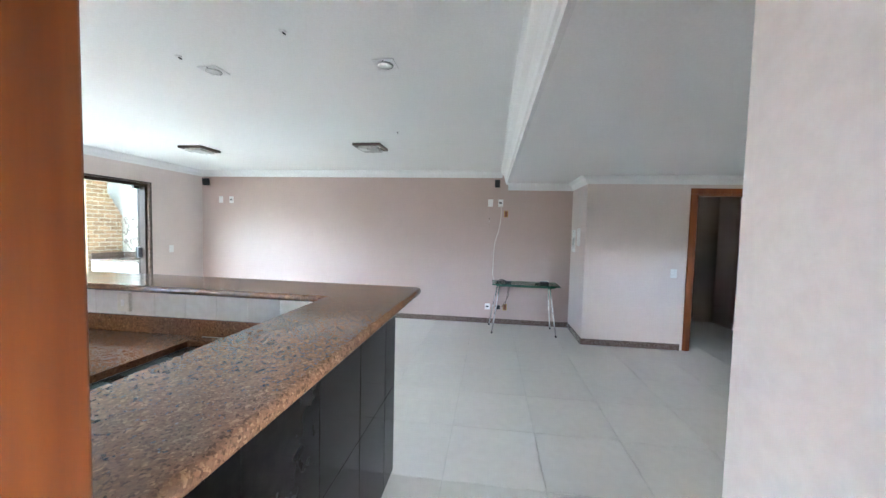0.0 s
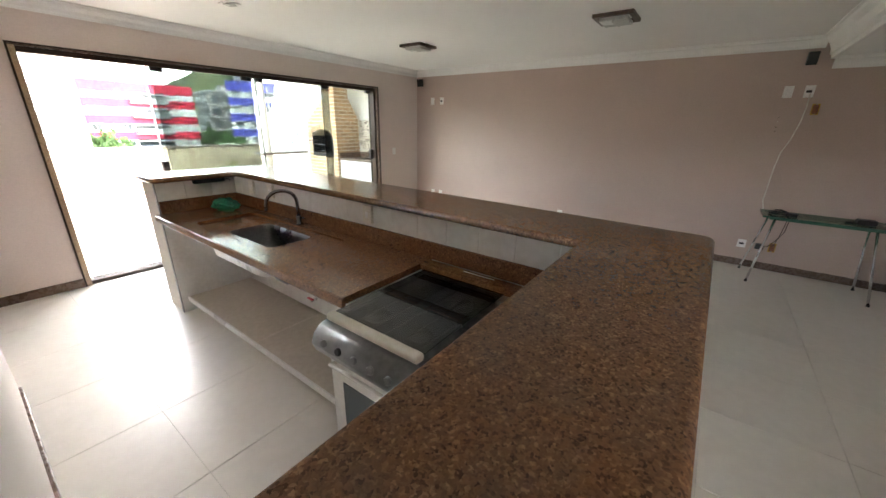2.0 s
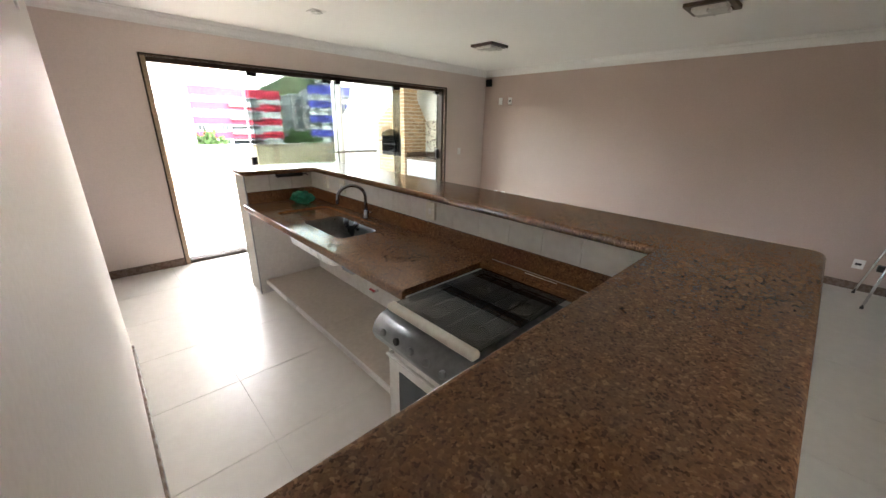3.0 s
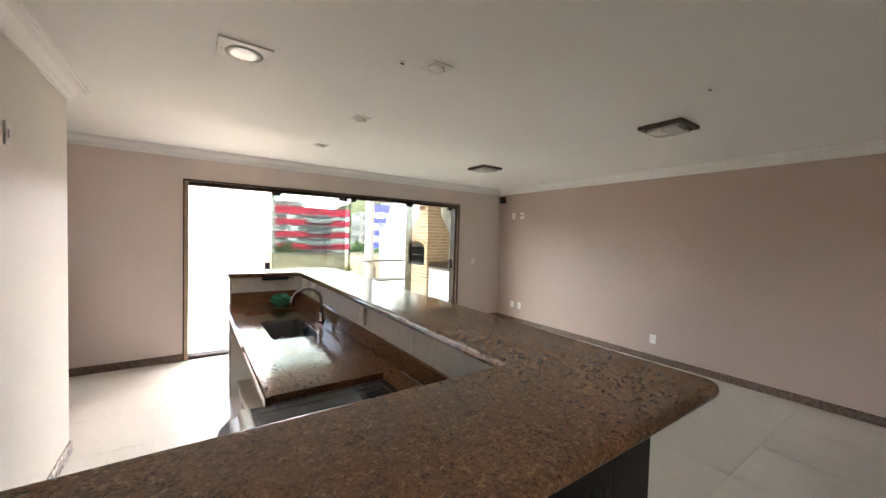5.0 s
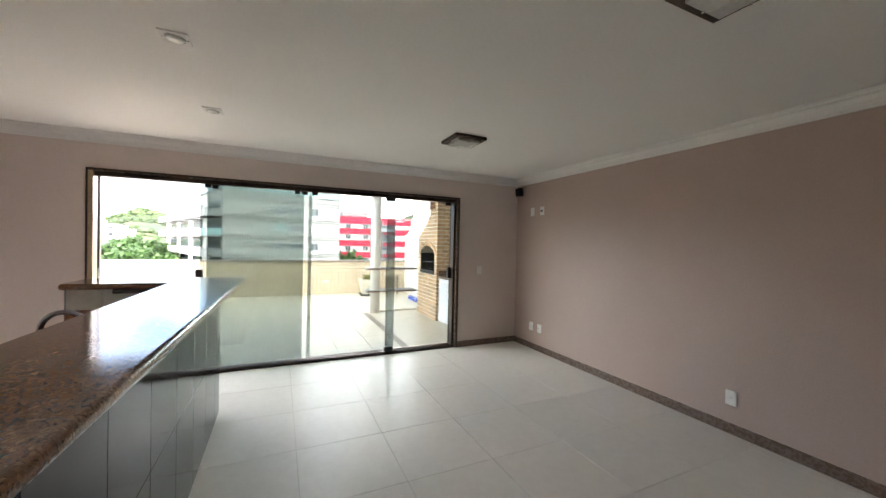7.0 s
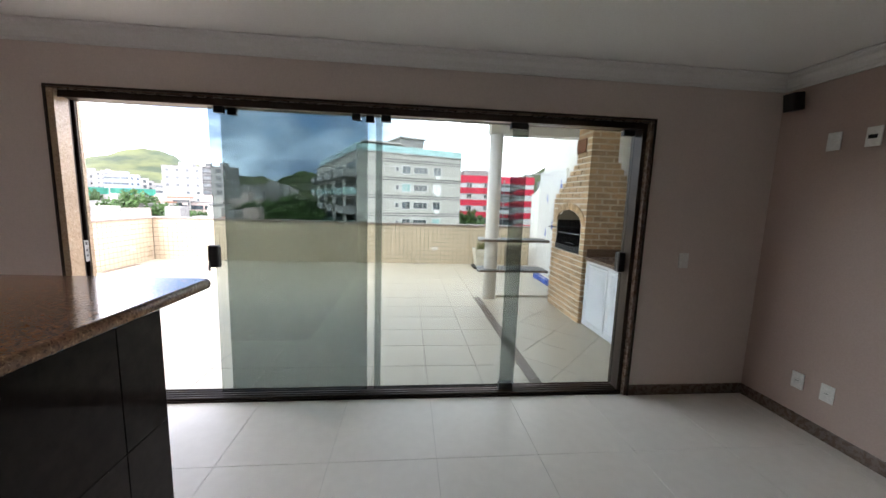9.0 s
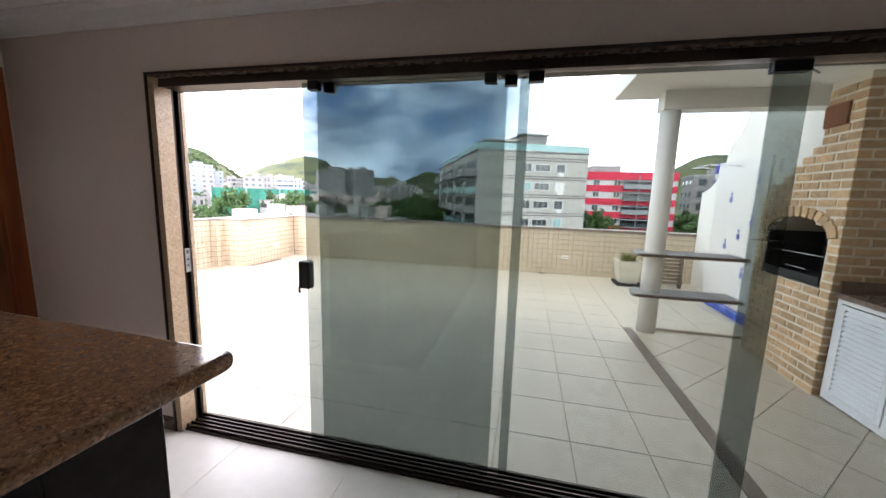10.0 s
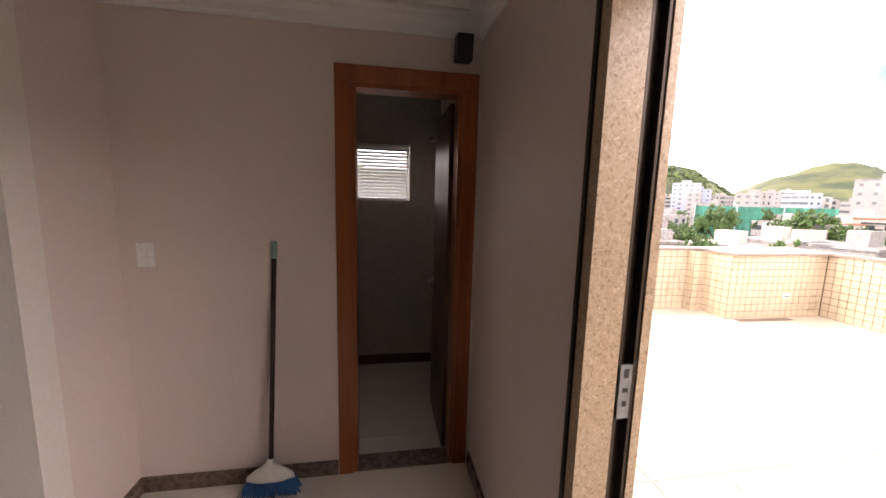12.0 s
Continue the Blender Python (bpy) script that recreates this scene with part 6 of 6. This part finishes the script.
def town_block(x, y, w, d, top, tone, label, turn=0.0, floors=True, roof="roof_flat"):
    """A far block of flats: walls, coping, roof hut and rows of windows."""
    style = int(abs(x * 7 + y * 3)) % 4
    ob = thing("town_building", (x, y, STREET), label, "building", "town beyond the parapet")
    m = Matrix.Translation((x, y, 0)) @ Matrix.Rotation(turn, 4, "Z")
    part_at("wall", boxes((-w / 2, -d / 2, STREET, w / 2, d / 2, top)), tone, ob, m)
    part_at("roof", boxes((-w / 2 - 0.2, -d / 2 - 0.2, top + 0.002, w / 2 + 0.2, d / 2 + 0.2, top + 0.35)), roof, ob, m)
    if floors:
        part_at("roof_hut", boxes((-w * 0.2, -d * 0.1, top + 0.352, w * 0.15, d * 0.3, top + 2.2)), tone, ob, m)
        bm = bmesh.new()
        k = 0
        while top - 1.4 - 3.0 * k > max(STREET + 1, -9):
            zc = top - 1.5 - 3.0 * k
            n = max(2, int(w / 3.4))
            for q in range(n):
                u = -w / 2 + w * (q + 0.5) / n
                hw, hh = ((0.75, 0.6), (w / n * 0.46, 0.62), (0.5, 0.5), (w / n * (0.46 if q % 2 else 0.2), 0.85))[style]
                box(bm, u - hw, -d / 2 - 0.08, zc - hh, u + hw, -d / 2 + 0.05, zc + hh)
            n = max(2, int(d / 3.6))
            for sgn in (-1, 1):
                for q in range(n):
                    v = -d / 2 + d * (q + 0.5) / n
                    box(bm, sgn * w / 2 - 0.08, v - 0.7, zc - 0.6, sgn * w / 2 + 0.08, v + 0.7, zc + 0.6)
            k += 1
        tagged(part_at("glazing", bm, "town_glass", ob, m), kind="stuff")
        bm = bmesh.new()
        for j in range(k):
            box(bm, -w / 2 - 0.1, -d / 2 - 0.15, top - 3.0 * (j + 1) - 0.12, w / 2 + 0.1, -d / 2 + 0.02, top - 3.0 * (j + 1) + 0.12)
        tagged(part_at("ledge_band", bm, "facade_pale", ob, m), kind="stuff")
    return put(ob)


def polar(az, r):
    return 2.0 + r * math.sin(radians(az)), 3.0 + r * math.cos(radians(az))


rng = random.Random(21)
for az, r, w, d, el, tone, label in (
        (-29.6, 190, 14, 14, 3.1, "facade_pale", "white tower block with a dark centre"),
        (-27.2, 190, 7, 16, 3.2, "groove", "dark tower block between white ones"),
        (-25.4, 186, 10, 14, 3.3, "facade_pale", "white tower block with a dark centre"),
        (-22.6, 150, 9, 12, 0.4, "facade_pale", "white low block of flats"),
        (-19.6, 230, 14, 14, 1.4, "facade_pale", "white block of flats below the hill"),
        (-46.8, 320, 17, 14, 3.0, "facade_slate", "slate blue and white block of flats"),
        (24.5, 118, 16, 14, 3.2, "facade_grey", "grey block of flats with stacked balconies")):
    x, y = polar(az, r)
    town_block(x, y, w, d, 1.54 + r * math.tan(radians(el)), tone, label, radians(-az) * 0.8 + rng.uniform(-0.25, 0.25))
for k in range(76):
    az, r = -64 + 47 * (k + rng.random()) / 76, rng.uniform(235, 430)
    el = rng.choice((0.2, 0.6, 1.0, 1.3, 1.7, 2.1)) + rng.uniform(-0.3, 0.3)
    if az > -34:
        el = min(el, 0.9)
    x, y = polar(az, r)
    tone = rng.choice(("facade_pale", "facade_pale", "facade", "facade_grey", "facade_pink", "facade_slate"))
    town_block(x, y, rng.uniform(6, 14), rng.uniform(7, 12), 1.54 + r * math.tan(radians(el)), tone, "distant block of flats at the foot of the hills", radians(-az) * 0.8 + rng.uniform(-0.5, 0.5))
for k in range(95):
    az, r = rng.uniform(-64, -13), rng.uniform(60, 230)
    el = rng.uniform(-5.2, -3.3) if r < 110 else rng.uniform(-2.6, -0.7)
    if r > 105 and -48 < az < -33:
        el = min(el, -1.5)
    x, y = polar(az, r)
    top = 1.54 + r * math.tan(radians(el))
    if r < 75 and top < -7 or (az > -21 and r > 60):
        continue
    tiled = rng.random() < 0.14
    town_block(x, y, rng.uniform(5, 9), rng.uniform(5, 9), top, rng.choice(("facade_pale", "facade_pink", "facade_grey", "facade")), "low roof with clay tiles" if tiled else "low flat-roofed house below the terrace", rng.uniform(-0.6, 0.6), True, "roof_tile" if tiled else "roof_flat")
net = thing("green_screen_fence", polar(-40.5, 150) + (STREET,), "long green netting fence on posts", "fence")
for a0, a1 in ((-45.6, -41.4), (-41.4, -37.2), (-37.2, -33.0)):
    p, q = polar(a0, 150), polar(a1, 150)
    bm = bmesh.new()
    n = 12
    cols_n = [(p[0] + (q[0] - p[0]) * k / n, p[1] + (q[1] - p[1]) * k / n + 0.5 * math.sin(k * 1.3)) for k in range(n + 1)]
    top_r = [bm.verts.new((cx, cy, 2.1)) for cx, cy in cols_n]
    bot_r = [bm.verts.new((cx, cy, STREET)) for cx, cy in cols_n]
    for k in range(n):
        bm.faces.new((bot_r[k], bot_r[k + 1], top_r[k + 1], top_r[k]))
    bmesh.ops.solidify(bm, geom=bm.faces[:], thickness=0.05)
    part("net", bm, "net", net)
    part("post", tube(bmesh.new(), [(p[0], p[1], STREET), (p[0], p[1], 2.75)], 0.15, 8), "awning", net)
put(net)


def tree(seed, height, spread, label):
    """A trunk with forking limbs and a crown of leaf clumps with gaps."""
    rng_t = random.Random(seed)
    ob = thing("tree", (0, 0, 0), label, "tree", "town trees")
    bm = bmesh.new()
    fork = Vector((0, 0, height * 0.42))
    tube(bm, [(0, 0, -0.3), (0.1, 0.05, height * 0.2), fork], [0.035 * height, 0.028 * height, 0.022 * height], 8)
    tips = []
    for k in range(7):
        a = 2 * math.pi * k / 7 + rng_t.uniform(-0.3, 0.3)
        tip = Vector((math.cos(a) * spread * rng_t.uniform(0.4, 0.8), math.sin(a) * spread * rng_t.uniform(0.4, 0.8), height * rng_t.uniform(0.6, 0.86)))
        tube(bm, [fork, fork.lerp(tip, 0.5) + Vector((0, 0, 0.05 * height)), tip], [0.015 * height, 0.010 * height, 0.004 * height], 6)
        tips.append(tip)
    part("trunk", bm, "bark", ob)
    tips += [Vector((0, 0, height * 0.86)), Vector((0.2 * spread, -0.15 * spread, height * 0.8))]
    verts, faces = [], []
    for tip in tips:
        for c in range(13):
            cen = tip + Vector((rng_t.gauss(0, 0.22), rng_t.gauss(0, 0.22), rng_t.gauss(0.02, 0.10))) * spread
            size = spread * rng_t.uniform(0.10, 0.19)
            for q in range(34):
                d = Vector((rng_t.gauss(0, 1), rng_t.gauss(0, 1), rng_t.gauss(0, 0.75))).normalized()
                p = cen + d * size * rng_t.uniform(0.55, 1.05)
                u = d.orthogonal().normalized()
                u = (u * rng_t.uniform(-1, 1) + d.cross(u) * rng_t.uniform(-1, 1) + d * 0.4).normalized()
                w = d.cross(u).normalized()
                s = spread * rng_t.uniform(0.04, 0.075)
                k = len(verts)
                verts += [tuple(p - u * s), tuple(p + w * s * 0.6), tuple(p + u * s), tuple(p - w * s * 0.6)]
                faces.append((k, k + 1, k + 2, k + 3))
    me = bpy.data.meshes.new("crown")
    me.from_pydata(verts, [], faces)
    me.materials.append(M["leaf"])
    cr = new("crown", me)
    cr.parent = ob
    return ob


first = tree(1, 10.0, 5.0, "broad leafy green tree in the street")
second = tree(2, 11.0, 4.2, "tall leafy green tree among the houses")
spots = []
for az, r, el, which, size in ((-43.2, 118, 0.5, 0, 0.9), (-35.1, 112, 0.2, 0, 1.3), (-38.6, 135, 0.3, 1, 0.6), (-31.8, 120, -1.4, 0, 1.3), (-46.2, 100, -1.8, 1, 1.1), (-19.4, 74, -0.3, 0, 1.45), (-17.4, 70, -0.9, 1, 1.35), (-21.0, 82, -1.2, 0, 1.2), (-16.2, 88, 0.3, 0, 1.5), (9.7, 77, -1.2, 0, 0.95), (9.9, 80, -2.0, 1, 0.9), (21.6, 98, -0.9, 0, 1.15), (23.0, 72, -1.2, 1, 1.1), (-24.5, 120, -1.5, 1, 1.1), (-50.5, 130, -0.8, 0, 1.4), (-55, 110, -1.0, 1, 1.3), (-27.8, 105, -2.2, 0, 1.1), (-41.0, 175, -0.9, 0, 1.2), (-47.6, 200, -0.3, 1, 1.2), (-33.2, 200, -0.5, 0, 1.3), (-22.4, 130, -1.0, 0, 1.4), (-18.4, 120, 0.2, 1, 1.5), (-37.4, 60, -3.0, 1, 0.6), (-44.6, 64, -3.2, 0, 0.6)):
    x, y = polar(az, r)
    top = 1.54 + r * math.tan(radians(el))
    spots.append((x, y, top, which, size))
for n_t, (x, y, top, which, size) in enumerate(spots):
    src, hh = (first, 10.4) if which == 0 else (second, 11.2)
    base_z = STREET
    size_z = (top - STREET) / hh
    m = Matrix.Translation((x, y, base_z)) @ Matrix.Rotation(n_t * 1.7, 4, "Z")
    if n_t == 0 or (n_t == 4):
        tgt = first if n_t == 0 else second
        tgt.matrix_basis = m @ Matrix.Diagonal((size, size, size_z, 1))
    else:
        cp = copy_thing(src, m)
        cp.scale = (size, size, size_z)

# ---- floor and wall tiles ----
PITCH = 0.63
xl = [-2.75, -2.13, -1.495, -0.865, -0.235, 0.395, 1.131, 1.761, 2.391, 3.021, 3.651, 4.281, 4.911, 5.2]
yk = 3.757
rows_y = sorted([yk - PITCH * k for k in range(13)] + [yk + PITCH, yk + 2 * PITCH])
rows_y = [-4.3] + [v for v in rows_y if -4.25 < v < 5.0] + [5.047]
for a, b in zip(xl, xl[1:]):
    for c, d in zip(rows_y, rows_y[1:]):
        if b - a > 0.05 and d - c > 0.03:
            piece("tile", floor, "tile", b - a - 0.0026, d - c - 0.0026, 0.008, Matrix.Translation(((a + b) / 2, (c + d) / 2, -0.008)), 0.0006)
tx = [-4.06] + [2.383 + 0.47 * k for k in range(-13, 2)] + [3.27]
ty = [5.24] + [5.60 + 0.47 * k for k in range(12)] + [11.06]
for a, b in zip(tx, tx[1:]):
    for c, d in zip(ty, ty[1:]):
        if b - a > 0.06 and d - c > 0.04:
            piece("tile", terrace, "terrace_tile", b - a - 0.006, d - c - 0.006, 0.012, Matrix.Translation(((a + b) / 2, (c + d) / 2, -0.012)), 0.001)
for a, b in zip([3.27 + 0.47 * k for k in range(5)], [3.27 + 0.47 * k for k in range(1, 5)] + [5.5]):
    for c, d in zip([8.02 + 0.47 * k for k in range(7)], [8.02 + 0.47 * k for k in range(1, 7)] + [11.06]):
        piece("tile", terrace, "terrace_tile", b - a - 0.006, d - c - 0.006, 0.012, Matrix.Translation(((a + b) / 2, (c + d) / 2, -0.012)), 0.001)


def clipped(poly, x0, y0, x1, y1):
    """The part of a plan outline inside an upright rectangle."""
    for axis, edge, sign in ((0, x0, 1), (0, x1, -1), (1, y0, 1), (1, y1, -1)):
        out = []
        for p, q in zip(poly, poly[1:] + poly[:1]):
            dp, dq = sign * (p[axis] - edge), sign * (q[axis] - edge)
            if dp >= 0:
                out.append(p)
            if dp * dq < 0:
                t = dp / (dp - dq)
                out.append((p[0] + t * (q[0] - p[0]), p[1] + t * (q[1] - p[1])))
        poly = out
        if len(poly) < 3:
            return []
    return poly


# the porch floor is laid on the diagonal
STEP = 0.47
for i in range(-9, 10):
    for j in range(-9, 10):
        corners = [(3.668 + (u - v) * STEP * 0.7071, 5.486 + (u + v) * STEP * 0.7071) for u, v in ((i + 0.006, j + 0.006), (i + 0.994, j + 0.006), (i + 0.994, j + 0.994), (i + 0.006, j + 0.994))]
        plan = clipped(corners, 3.374, 5.245, 5.025, 8.015)
        if len(plan) > 2 and abs(sum(p[0] * q[1] - q[0] * p[1] for p, q in zip(plan, plan[1:] + plan[:1]))) > 0.01:
            part("tile", prism(plan, -0.012, 0.0), "terrace_tile", terrace)
tile_field(parapet, (-3.50, PAR_Y + 0.012, 0), (1, 0, 0), 0.0, 9.0, PAR_H, lambda c: -0.6 < c.x < 2.6)
tile_field(parapet, (5.512, 9.3, 0), (0, 1, 0), radians(-90), 1.75, PAR_H, lambda c: False)
tile_field(parapet, (-3.512, 9.40, 0), (0, 1, 0), radians(90), 1.65, PAR_H, lambda c: False)
tile_field(parapet, (-3.93, 9.412, 0), (1, 0, 0), 0.0, 0.41, PAR_H, lambda c: False)
tile_field(parapet, (-4.06, 9.2, 0), (1, 0, 0), 0.0, 0.13, PAR_H, lambda c: False)
tile_field(parapet, (-3.93, 9.2, 0), (0, 1, 0), radians(90), 0.21, PAR_H, lambda c: False)
tile_field(parapet, (-4.062, 5.24, 0), (0, 1, 0), radians(90), 3.96, PAR_H, lambda c: False)
